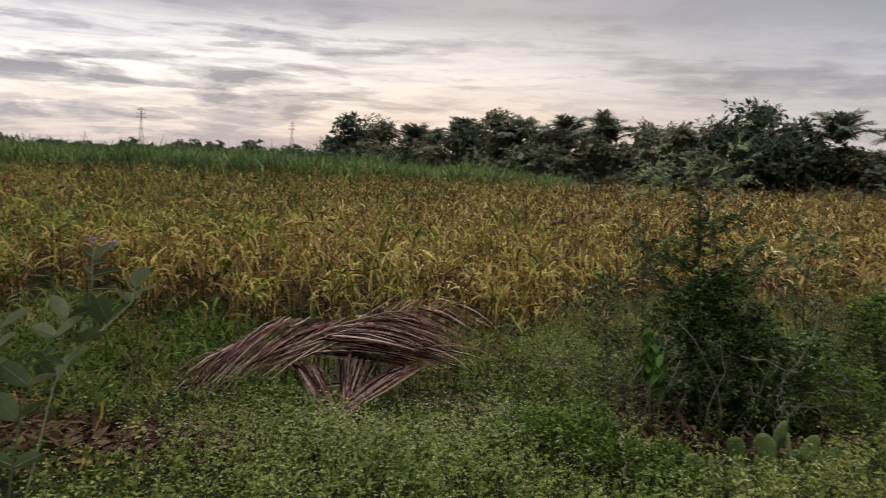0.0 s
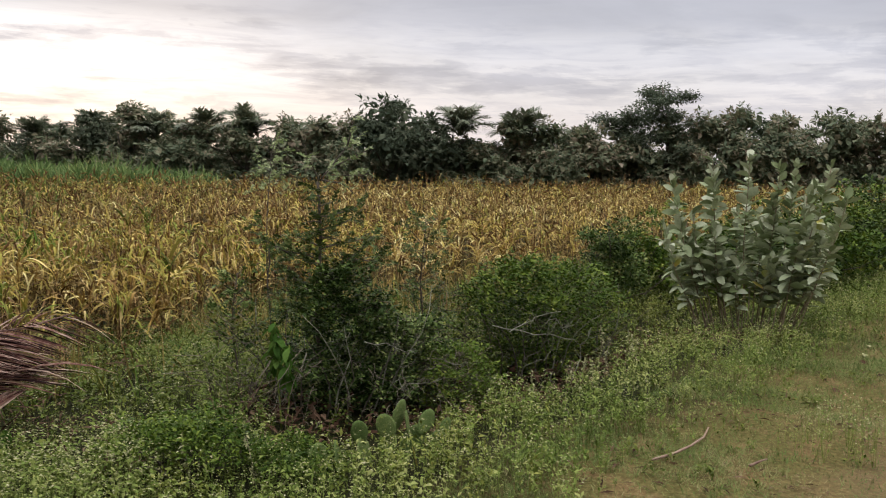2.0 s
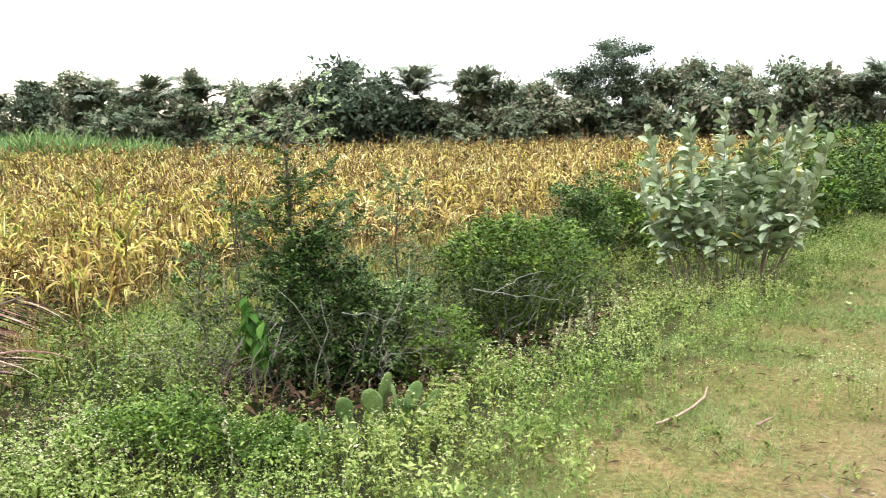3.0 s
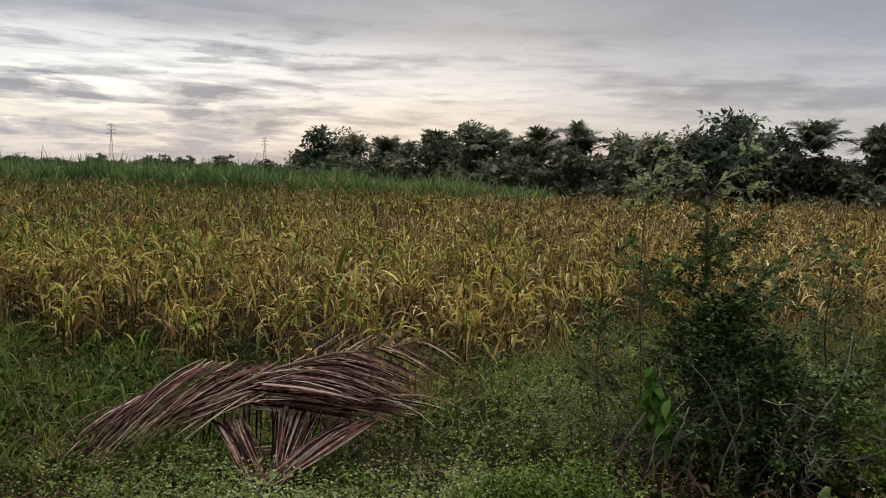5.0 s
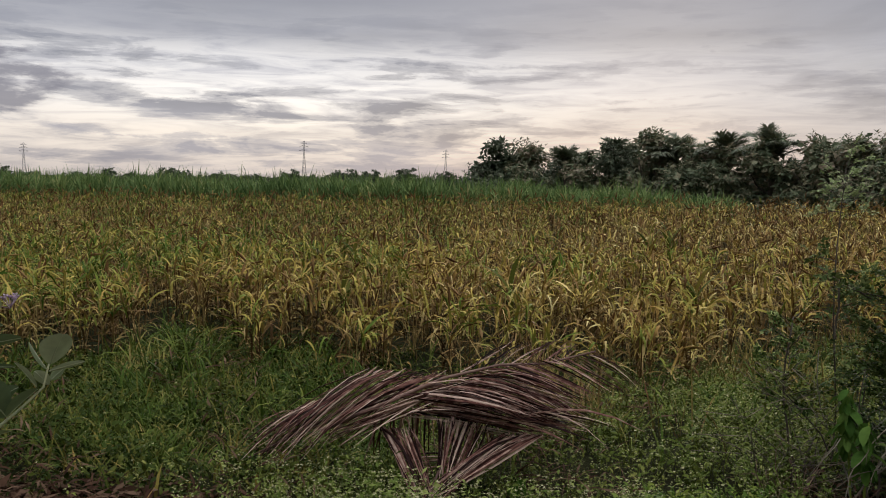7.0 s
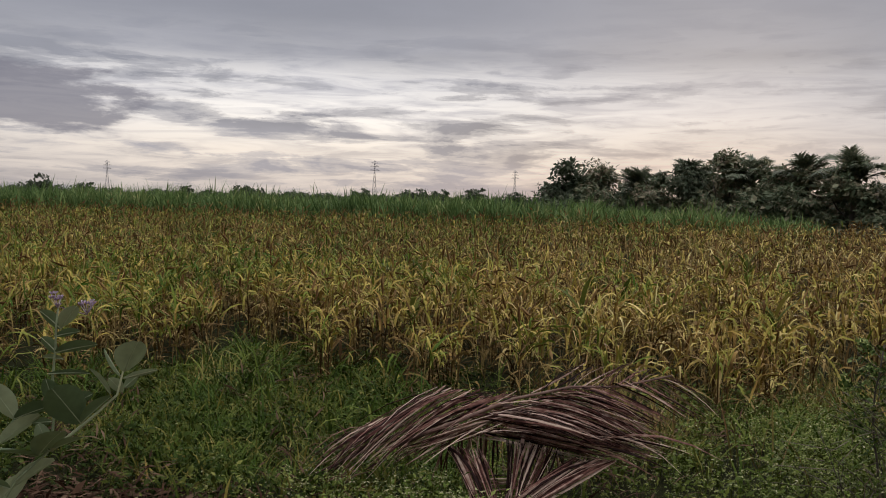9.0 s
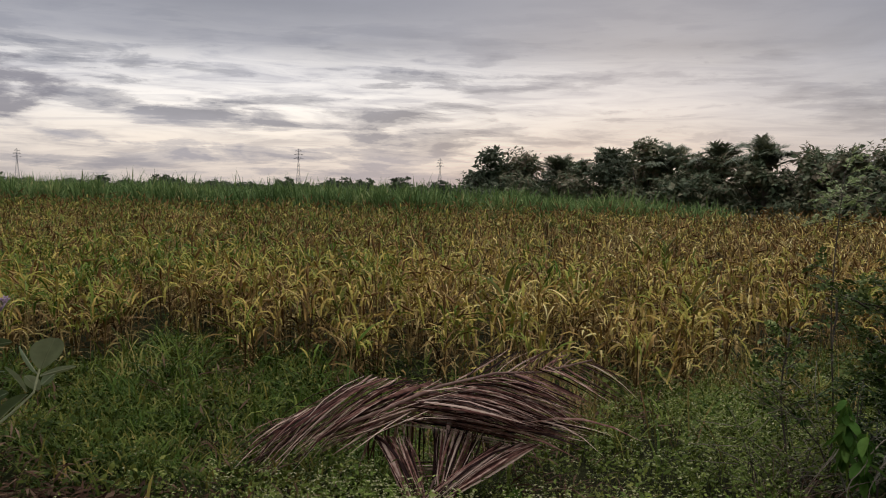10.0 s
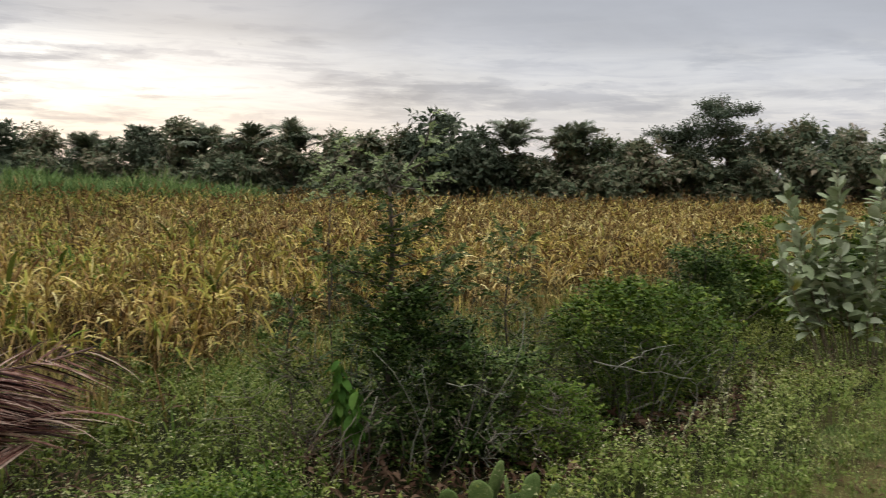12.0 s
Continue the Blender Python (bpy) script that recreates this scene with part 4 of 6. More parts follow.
# ---- bushes and saplings along the ditch ----
def bush(name, label, x, y, radii, mat, leaf, clumps, per, seed, twigs=14, low=-0.15, tuft=0.13, category="bush", shape=0.42, dark_twigs=True):
    """A thicket: crooked stems from one root, and leaves in tufts over an uneven dome."""
    rng = np.random.default_rng(seed)
    z = float(ground_z(x, y))
    ob = thing(name, label, category, at=pose(x, y, z))
    for k in range(twigs):
        a, out = rng.uniform(0, 6.28), rng.uniform(0.2, 1.0)
        pts = wander(rng, (math.cos(a) * 0.08, math.sin(a) * 0.08, -0.05), (math.cos(a) * out * radii[0], math.sin(a) * out * radii[1], radii[2] * 1.1), radii[2] * rng.uniform(0.9, 1.35), 6, 0.2, 0.05)
        part("branch", tube(Soup(), pts, list(np.linspace(0.013, 0.003, 7)), 5), M_BARK if dark_twigs else M_TWIG, ob)
    c = crown_clumps(rng, clumps, (0, 0, radii[2] * 0.45), (radii[0], radii[1], radii[2] * 0.55), 0.4, low)
    c[:, 2] = np.maximum(c[:, 2], 0.04)
    soup = Soup()
    leaf_cloud(rng, soup, c, per, tuft, leaf, scrap_form(1.0, shape, 0.08, 0.12), 0.25)
    part("foliage", soup, mat, ob)
    return ob


def spray_form(rng, pairs=5, length=0.10, leaf=0.024):
    """A compound leaf along +y: a thin stalk with paired oval leaflets that droops a little."""
    soup = Soup()
    at = np.linspace(0.25, 1.0, pairs)
    mid = np.stack([np.zeros(pairs), at * length, -0.18 * length * at ** 2], -1)
    v, q = blades(np.zeros((1, 3)), np.zeros(1), np.array([1.45]), np.array([0.3]), np.array([length]), np.array([0.0025]), 2)
    soup.add(v, None, q)
    for side in (-1, 1):
        soup.stamp(leaf_form(1.0, 0.56, 0.08, 0.12), scaled(turns(-side * (1.0 + rng.normal(0, 0.2, pairs)), rng.normal(0.1, 0.25, pairs), rng.normal(0, 0.3, pairs)), leaf * rng.uniform(0.75, 1.2, pairs)), mid)
    soup.stamp(leaf_form(1.0, 0.56, 0.08, 0.12), np.eye(3)[None] * leaf * 1.1, mid[-1:])
    return soup.form()


def sapling(x, y, label, stem, runs, seed, mat, thick=0.016, leaf=0.033, length=0.11):
    """A thorny young tree. stem: its points; runs: start, way, length, leaves to the metre, share of it that is bare, fresh or not."""
    rng = np.random.default_rng(seed)
    ob = thing("sapling", label, "sapling", "saplings", at=pose(x, y, float(ground_z(x, y))))
    part("trunk", tube(Soup(), stem, list(np.linspace(thick, thick * 0.45, len(stem))), 6), M_BARK, ob, smooth=True)
    forms = [spray_form(rng, p, length * f, leaf * g) for p, f, g in ((4, 0.85, 1.0), (5, 1.0, 0.95), (6, 1.1, 0.85), (3, 0.6, 1.1))]
    for start, way, reach, dense, bare, fresh in runs:
        pts = wander(rng, start, way, reach, 7, 0.12)
        b = part("branch", tube(Soup(), pts, list(np.linspace(thick * 0.36, 0.0018, 8)), 5), M_BARK, ob)
        p = np.array([tuple(q) for q in pts])
        n = max(3, int((0.55 if fresh else 0.8) * dense * reach))
        s = np.sort(rng.uniform(bare, 1.0, n)) * 7
        mid = np.stack([np.interp(s, range(8), p[:, i]) for i in range(3)], -1)
        ahead = np.arctan2(-(p[-1] - p[0])[0], (p[-1] - p[0])[1])
        soup = Soup()
        for k, form in enumerate(forms):
            m = mid[k::4]
            c = len(m)
            if c:
                soup.stamp(form, scaled(turns(ahead + rng.choice([-1.0, 1.0], c) * rng.uniform(0.3, 1.7, c), rng.normal(0.25, 0.45, c), rng.normal(0, 0.5, c)), rng.uniform(0.6, 1.15, c) * (0.72 if fresh else 1.0)), m)
        part("leaves", soup, M_FRESH_TIP if fresh else mat, b)
    return ob


def thorn_sapling():
    rng = np.random.default_rng(81)
    stem = [(0.012 * math.sin(k * 1.3), 0.012 * math.cos(k * 1.7), -0.05 + 1.62 * k / 8) for k in range(9)]
    runs = [((0, 0, 1.57), (0.62, 0.0, 0.85), 0.50, 85, 0.12, True), ((0, 0, 1.57), (-0.3, 0.05, 0.75), 0.27, 60, 0.2, True),
            ((0.05, 0, 1.60), (1.0, 0.15, 0.22), 0.38, 80, 0.15, True), ((0.12, 0, 1.68), (1.0, -0.3, 0.5), 0.28, 80, 0.1, True), ((0.02, 0, 1.58), (0.9, -0.4, -0.05), 0.3, 70, 0.2, True), ((0.2, 0.0, 1.82), (0.2, 0.2, 1.0), 0.22, 80, 0.0, True)]
    for k in range(34):
        h = 0.55 + 0.98 * (k + 0.5) / 34
        a = k * 2.4 + rng.uniform(-0.5, 0.5)
        reach = rng.uniform(0.14, 0.44) * (1.3 - 0.68 * h)
        runs.append(((0, 0, h), (math.cos(a), math.sin(a) * 0.8, rng.uniform(-0.15, 0.5)), reach, 80, 0.08, False))
    # the long level bough, with a twig that hangs from its end, and two to the other side
    runs += [((0, 0, 1.02), (-1.0, -0.2, 0.25), 0.42, 60, 0.25, False), ((-0.36, -0.06, 1.12), (-0.1, 0, -1.0), 0.40, 55, 0.0, False), ((-0.2, -0.05, 1.06), (-0.6, 0.3, 0.3), 0.3, 70, 0.1, False),
             ((0, 0, 1.10), (1.0, 0.1, 0.20), 0.46, 60, 0.2, False), ((0, 0, 0.92), (1.0, -0.2, 0.35), 0.50, 65, 0.2, False), ((0.2, 0, 1.0), (1.0, 0.3, 0.1), 0.34, 70, 0.0, False),
             ((0, 0, 1.22), (1.0, 0.2, 0.35), 0.40, 66, 0.1, False), ((0, 0, 1.32), (1.0, -0.3, 0.15), 0.34, 66, 0.1, False), ((0.15, 0, 0.85), (1.0, 0.0, 0.55), 0.5, 66, 0.0, False), ((0.1, 0, 0.8), (0.8, -0.4, 0.8), 0.42, 66, 0.0, False)]
    sapling(1.64, 5.85, "thorny young tree with forked top and sparse small leaves", stem, runs, 81, M_SAPLING, 0.02)
    stem = [(0.02 * math.sin(k * 0.9), 0.01 * math.cos(k * 1.7), -0.05 + 1.78 * k / 8) for k in range(9)]
    runs = [((0.01, 0, 1.70), (0.1, 0, 1.0), 0.16, 110, 0.0, True)]
    for k in range(11):
        a = k * 2.4 + 0.4
        runs.append(((0.01, 0, 1.44 + 0.026 * k), (math.cos(a), math.sin(a) * 0.7, 0.3), rng.uniform(0.12, 0.24) * (1.1 - 0.045 * k), 75, 0.2, True))
    for h in (0.75, 0.95, 1.08, 1.2):
        runs.append(((0, 0, h), (rng.normal(0, 1), rng.normal(0, 0.5), 0.3), 0.16, 55, 0.1, False))
    sapling(1.30, 5.90, "slim young thorny shoot with fresh pale leaves at its tip", stem, runs, 82, M_SAPLING, 0.0055)


def feathery_weed(x, y, tall, seed, wide, mat):
    rng = np.random.default_rng(seed)
    stem = [(0.02 * math.sin(k * 0.9), 0.015 * math.cos(k * 1.4), -0.05 + tall * k / 8) for k in range(9)]
    runs = []
    for k in range(22):
        h, a = tall * (0.35 + 0.6 * k / 22), k * 2.4
        runs.append(((0, 0, h), (math.cos(a), math.sin(a) * 0.8, 0.55), wide * rng.uniform(0.6, 1.15) * (1.2 - 0.55 * h / tall), 60, 0.15, False))
    sapling(x, y, "thin feathery weed standing in the bushes", stem, runs, seed, mat, 0.008, 0.028, 0.09)


def thicket(name, label, x, y, wide, deep, tall, mat, leaf, sprays, per, seed, point=0.8, hollow=0.0, twigs=12, category="bush", slim=0.42, rise=0.35, thick=0.007):
    """A thorny bush: twigs that stand out from it on all sides, each with small leaves along it. point: 0 for a dome, 1 for a cone."""
    rng = np.random.default_rng(seed)
    ob = thing(name, label, category, at=pose(x, y, float(ground_z(x, y))))
    for k in range(twigs):
        a, out = rng.uniform(0, 6.28), rng.uniform(0.2, 0.9)
        pts = wander(rng, (math.cos(a) * 0.35 * wide, math.sin(a) * 0.35 * deep, -0.05), (math.cos(a) * out * wide, math.sin(a) * out * deep, tall), tall * rng.uniform(0.7, 1.05), 6, 0.2, 0.02)
        part("branch", tube(Soup(), pts, list(np.linspace(thick, thick * 0.25, 7)), 5), M_LICHEN if hollow and k % 2 else M_BARK, ob)
    h = rng.random(sprays) ** (1.15 + 0.9 * point)
    a = rng.uniform(0, 6.28, sprays)
    girth = (1 - point) * np.sqrt(np.maximum(1 - (2 * h - 0.9) ** 2 / 1.3, 0.02)) + point * (1 - h) ** 1.35 * (0.8 + 0.2 * smooth(0.0, 0.2, h))
    girth = girth * (0.86 + 0.16 * np.sin(3 * a + 5 * h + seed) + 0.10 * np.sin(7 * a - 9 * h))
    girth = girth * np.where(h * tall < hollow, 0.78, 1.05)
    inner = np.where(rng.random(sprays) < 0.3, rng.uniform(0.15, 0.75, sprays), rng.uniform(0.3, 1.0, sprays) ** 0.45)
    front = -(np.cos(a) * 0.42 + np.sin(a) * 0.91)
    keep = ~((front > 0.0) & (inner > 0.3) & (h * tall < hollow) & (rng.random(sprays) < 0.94)) & ((h < 0.5) | (rng.random(sprays) > 0.6 * point))
    pit = np.sin(5 * a + seed) * np.sin(11 * h + 2 * a) + 0.6 * np.sin(9 * a - 17 * h + 2 * seed)
    keep &= (inner < 0.62) | (pit > -0.12) | (rng.random(sprays) < 0.08)
    h, a, girth, inner = h[keep], a[keep], girth[keep], inner[keep]
    n = len(h)
    foot = np.stack([np.cos(a) * wide * girth * inner, np.sin(a) * deep * girth * inner, 0.02 + h * tall], -1)
    aim = a + rng.normal(0, 0.5, n)
    way = np.stack([np.cos(aim), np.sin(aim), rng.normal(rise, 0.4, n)], -1)
    way *= (rng.uniform(0.08, 0.2 + 0.16 * point, n) * (1 - 0.65 * point * h) / np.linalg.norm(way, axis=1))[:, None]
    s_ = np.tile((np.arange(per) + 0.5) / per, n)
    mid = np.repeat(foot, per, 0) + np.repeat(way, per, 0) * s_[:, None] + rng.normal(0, leaf * 0.42, (n * per, 3))
    m = len(mid)
    az = np.repeat(aim, per) - 1.57 + rng.choice([-0.9, 0.9], m) + rng.normal(0, 0.5, m)
    soup = Soup()
    soup.stamp(scrap_form(1.0, slim, 0.08, 0.1), scaled(turns(az, rng.normal(0.3, 0.45, m), rng.normal(0, 0.45, m)), leaf * rng.uniform(0.55, 1.25, m)), mid)
    part("foliage", soup, mat, ob)
    wood = Soup()
    for k in rng.choice(n, min(n, 130), replace=False):
        tube(wood, [foot[k] - way[k] * 0.6, foot[k] + way[k] * 1.05], [0.003, 0.0015], 3)
    tagged(part("twiggy_rest", wood, M_TWIG, ob), kind="stuff")
    return ob


thorn_sapling()
feathery_weed(2.62, 6.35, 1.34, 83, 0.34, M_SAPLING)
feathery_weed(1.06, 5.85, 0.95, 84, 0.20, M_BUSH)
thicket("thorn_bush", "dense dark green thorn bush tangled round the sapling foot", 1.74, 5.72, 0.84, 0.58, 0.98, M_BUSH, 0.038, 1850, 26, 85, 0.66, 0.58, 26, slim=0.5, rise=0.1)
thicket("thorn_bush", "dense dark green thorn bush tangled round the sapling foot", 2.26, 5.80, 0.50, 0.42, 0.62, M_BUSH, 0.038, 860, 24, 86, 0.25, 0.50, 18, slim=0.5, rise=0.1)
thicket("fresh_bush", "small bush of fresh yellow-green leaves beside the thorn bush", 2.62, 5.62, 0.34, 0.24, 0.46, M_BUSH_LIGHT, 0.040, 230, 24, 89, 0.2, 0.0, 5)
thicket("small_leaf_bush", "rounded bush of fine green leaves beside the ditch", 3.52, 6.33, 0.76, 0.58, 0.96, M_FINE_BUSH, 0.044, 1350, 20, 87, 0.15, 0.58, 24, slim=0.46)
thicket("small_leaf_bush", "rounded bush of fine green leaves beside the ditch", 4.28, 6.68, 0.50, 0.46, 0.84, M_FINE_BUSH, 0.046, 480, 20, 88, 0.25, 0.36, 12, slim=0.46)
thicket("feathery_weed", "wispy olive weed with thin brown stems beside the thorn bush", 1.02, 5.72, 0.34, 0.28, 0.60, M_HERB, 0.034, 120, 20, 77, 0.1, 0.0, 12, "weed", 0.34, thick=0.004)
thicket("feathery_weed", "thin brownish green feathery weed between two bushes", 2.95, 6.55, 0.34, 0.3, 0.72, M_SAPLING, 0.03, 130, 22, 78, 0.1, 0.0, 9, "weed", 0.3, thick=0.005)
bush("vine_clump", "dark green creeper mound covering a stump by the crop", 5.98, 8.72, (0.36, 0.36, 0.92), M_BUSH, 0.055, 150, 40, 90, 8, -0.6)
bush("vine_clump", "dark green creeper mound covering a stump by the crop", 6.9, 9.25, (0.65, 0.5, 1.05), M_FINE_BUSH, 0.055, 130, 36, 91, 8, -0.5)
bush("vine_clump", "low green creeper mound at the crop edge", 5.15, 8.25, (0.5, 0.4, 0.55), M_FINE_BUSH, 0.05, 90, 34, 94, 8, -0.3)
bush("fern_tuft", "low bright green feathery weed tuft in the herbs", 0.62, 4.62, (0.36, 0.30, 0.30), M_FINE_BUSH, 0.032, 90, 46, 92, 8, -0.2, 0.09, "weed")
bush("fern_tuft", "low bright green feathery weed tuft in the herbs", 1.12, 4.42, (0.24, 0.22, 0.2), M_FINE_BUSH, 0.03, 50, 44, 93, 6, -0.2, 0.08, "weed")


def hedge():
    """The creeper-grown thicket along the road."""
    for k, (x, y, rx, ry, rz, light) in enumerate(((8.4, 8.7, 0.8, 0.75, 1.3, 0), (9.5, 9.1, 1.0, 0.8, 1.5, 1), (10.8, 9.6, 1.1, 0.85, 1.55, 0), (12.2, 10.2, 1.2, 0.95, 1.6, 1), (13.8, 10.9, 1.3, 1.05, 1.62, 0), (15.6, 11.7, 1.4, 1.15, 1.65, 1), (17.6, 12.6, 1.5, 1.3, 1.7, 0), (19.9, 13.7, 1.6, 1.4, 1.72, 1), (7.5, 8.7, 0.7, 0.7, 0.95, 1))):
        bush("hedge_bush", "creeper-covered green roadside thicket bush", x, y, (rx, ry, rz * 0.84), M_FINE_BUSH if light else M_BUSH, 0.085, 190, 34, 96 + k, 8, -0.95, 0.2, "hedge")


hedge()


def tangle():
    """Dry stems that hang and lie about the foot of the thorn bush."""
    rng = np.random.default_rng(110)

    def twig(start, way, length, wild, sag, mat, label, thick=0.003):
        pts = wander(rng, start, way, length * 0.75, 7, wild, sag)
        thing("dry_twig", label, "twig", "dry twigs", mesh=tube(Soup(), pts, list(np.linspace(thick, thick * 0.35, 8)), 5).mesh("dry_twig", mat))

    for k in range(40):
        x = rng.uniform(1.0, 3.9)
        y = rng.uniform(5.0, 5.5) + max(0, x - 2.2) * 0.42
        twig((x, y, float(ground_z(x, y)) + rng.uniform(0.0, 0.1)), (rng.normal(0, 0.8), rng.normal(-0.15, 0.25), rng.uniform(0.3, 1.6)), rng.uniform(0.14, 0.36), 0.42, 0.04, M_TWIG, "bare dry grey twig tangled in the bush foot")
    for k in range(40):
        x = rng.uniform(1.45, 2.7)
        y = 5.27 + 0.25 * max(0, x - 2.0) + rng.uniform(0, 0.2)
        z = float(ground_z(x, y))
        twig((x, y, z + rng.uniform(0.18, 0.5)), (rng.normal(0, 0.7), rng.normal(-0.3, 0.3), rng.uniform(-1.2, 0.2)), rng.uniform(0.12, 0.34), 0.5, 0.12, M_TWIG, "bare dry grey twig hanging out of the bush", 0.0026)
    for k in range(12):
        x, y = rng.uniform(1.2, 1.5), rng.uniform(5.24, 5.36)
        twig((x, y, rng.uniform(0.12, 0.42)), (rng.uniform(-1.0, -0.25), rng.normal(-0.2, 0.15), rng.uniform(-1.0, -0.2)), rng.uniform(0.3, 0.55), 0.16, 0.06, M_TWIG, "pale dry stem hanging aslant from the bush", 0.0026)
    for k in range(34):
        x, y = rng.uniform(0.92, 1.36), rng.uniform(5.25, 5.6)
        twig((x, y, float(ground_z(x, y)) - 0.01), (rng.normal(0, 0.35), rng.normal(-0.1, 0.25), 1.0), rng.uniform(0.25, 0.62), 0.22, 0.10, M_DRYSTEM, "reddish brown dry weed stem bending over", 0.0032)


tangle()


# ---- milkweed shrubs ----
def milkweed(x, y, stems, label, seed, leaf_len, size, mat):
    """A shrub of pale stems with paired grey-green leaves. stems: foot x, foot y, lean x, lean y, height."""
    rng = np.random.default_rng(seed)
    z = float(ground_z(x, y))
    ob = thing("milkweed_shrub", label, "shrub", at=pose(x, y, z))
    shapes = []
    for cup, droop in ((0.25, 0.10), (0.15, 0.35), (0.5, -0.10), (0.7, 0.2)):
        shapes.append(Soup())
        v, t, q = broad_leaf_form(leaf_len, leaf_len * (0.52 + 0.1 * cup), cup, droop)
        shapes[-1].add(v, None, q)
    shapes = [s.mesh("leaf", mat, True) for s in shapes]
    for fx, fy, lx, ly, tall, bare in stems:
        n = 9
        pts = [(fx + lx * (k / n) ** 0.75 + 0.012 * math.sin(k + fx * 9), fy + ly * (k / n) ** 0.75, -0.05 + (tall + 0.05) * k / n) for k in range(n + 1)]
        st = part("stem", tube(Soup(), pts, list(np.linspace(0.007, 0.004, n + 1) * size), 6), M_STEM, ob, smooth=True)
        pairs = int((tall * (1 - bare)) / (leaf_len * 0.24))
        turn = rng.uniform(0, 3.1)
        for j in range(pairs + 1):
            f = bare + (1 - bare) * j / max(pairs, 1)
            at = Vector([np.interp(f * n, range(n + 1), [p[i] for p in pts]) for i in range(3)])
            topness = smooth(0.62, 1.0, f)
            for side in (0, 1):
                if rng.random() < 0.10:
                    continue
                raise_by = 12 + 52 * float(topness) + rng.normal(0, 20)
                s = (1.0 - 0.22 * float(smooth(0.8, 1.0, f))) * rng.uniform(0.62, 1.15)
                lf = part("leaf", shapes[int(rng.integers(4))], None, st)
                lf.matrix_local = Matrix.Translation(at) @ Euler((0, 0, turn + side * math.pi + rng.normal(0, 0.25))).to_matrix().to_4x4() @ Euler((radians(raise_by), radians(rng.normal(0, 24)), 0)).to_matrix().to_4x4() @ Matrix.Scale(s, 4)
            turn += math.pi / 2 + rng.normal(0, 0.15)
    return ob


def big_milkweed():
    """Seven tall spires and the lower stems that lean out round them. First the place across, then the height."""
    rng = np.random.default_rng(120)
    spires = ((-0.83, 1.53), (-0.51, 1.74), (-0.05, 1.77), (0.24, 1.68), (0.44, 1.72), (0.66, 1.50), (0.88, 1.70))
    stems = []

    def add(out, tall, bare, spread_by):
        foot, deep = out * 0.40 + rng.normal(0, 0.05), rng.normal(0, 0.12)
        lean, back = out * 0.50, rng.normal(0, spread_by)
        stems.append((foot * 0.75 + deep * 0.66, -foot * 0.66 + deep * 0.75, lean * 0.75 + back * 0.66, -lean * 0.66 + back * 0.75, tall, bare))

    for out, tall in spires:
        add(out, tall, 0.36, 0.10)
        add(out + rng.normal(0, 0.06), tall * 0.84, 0.42, 0.26)
        add(out + rng.normal(0, 0.12), tall * 0.70, 0.42, 0.32)
    for k in range(20):
        add(-0.98 + 1.96 * (k + rng.random()) / 20, rng.uniform(0.66, 1.15), rng.uniform(0.42, 0.58), 0.30)
    milkweed(6.16, 6.61, stems, "large milkweed shrub with felted grey-green paired leaves on pale stems", 121, 0.145, 1.0, M_MILKWEED)


big_milkweed()


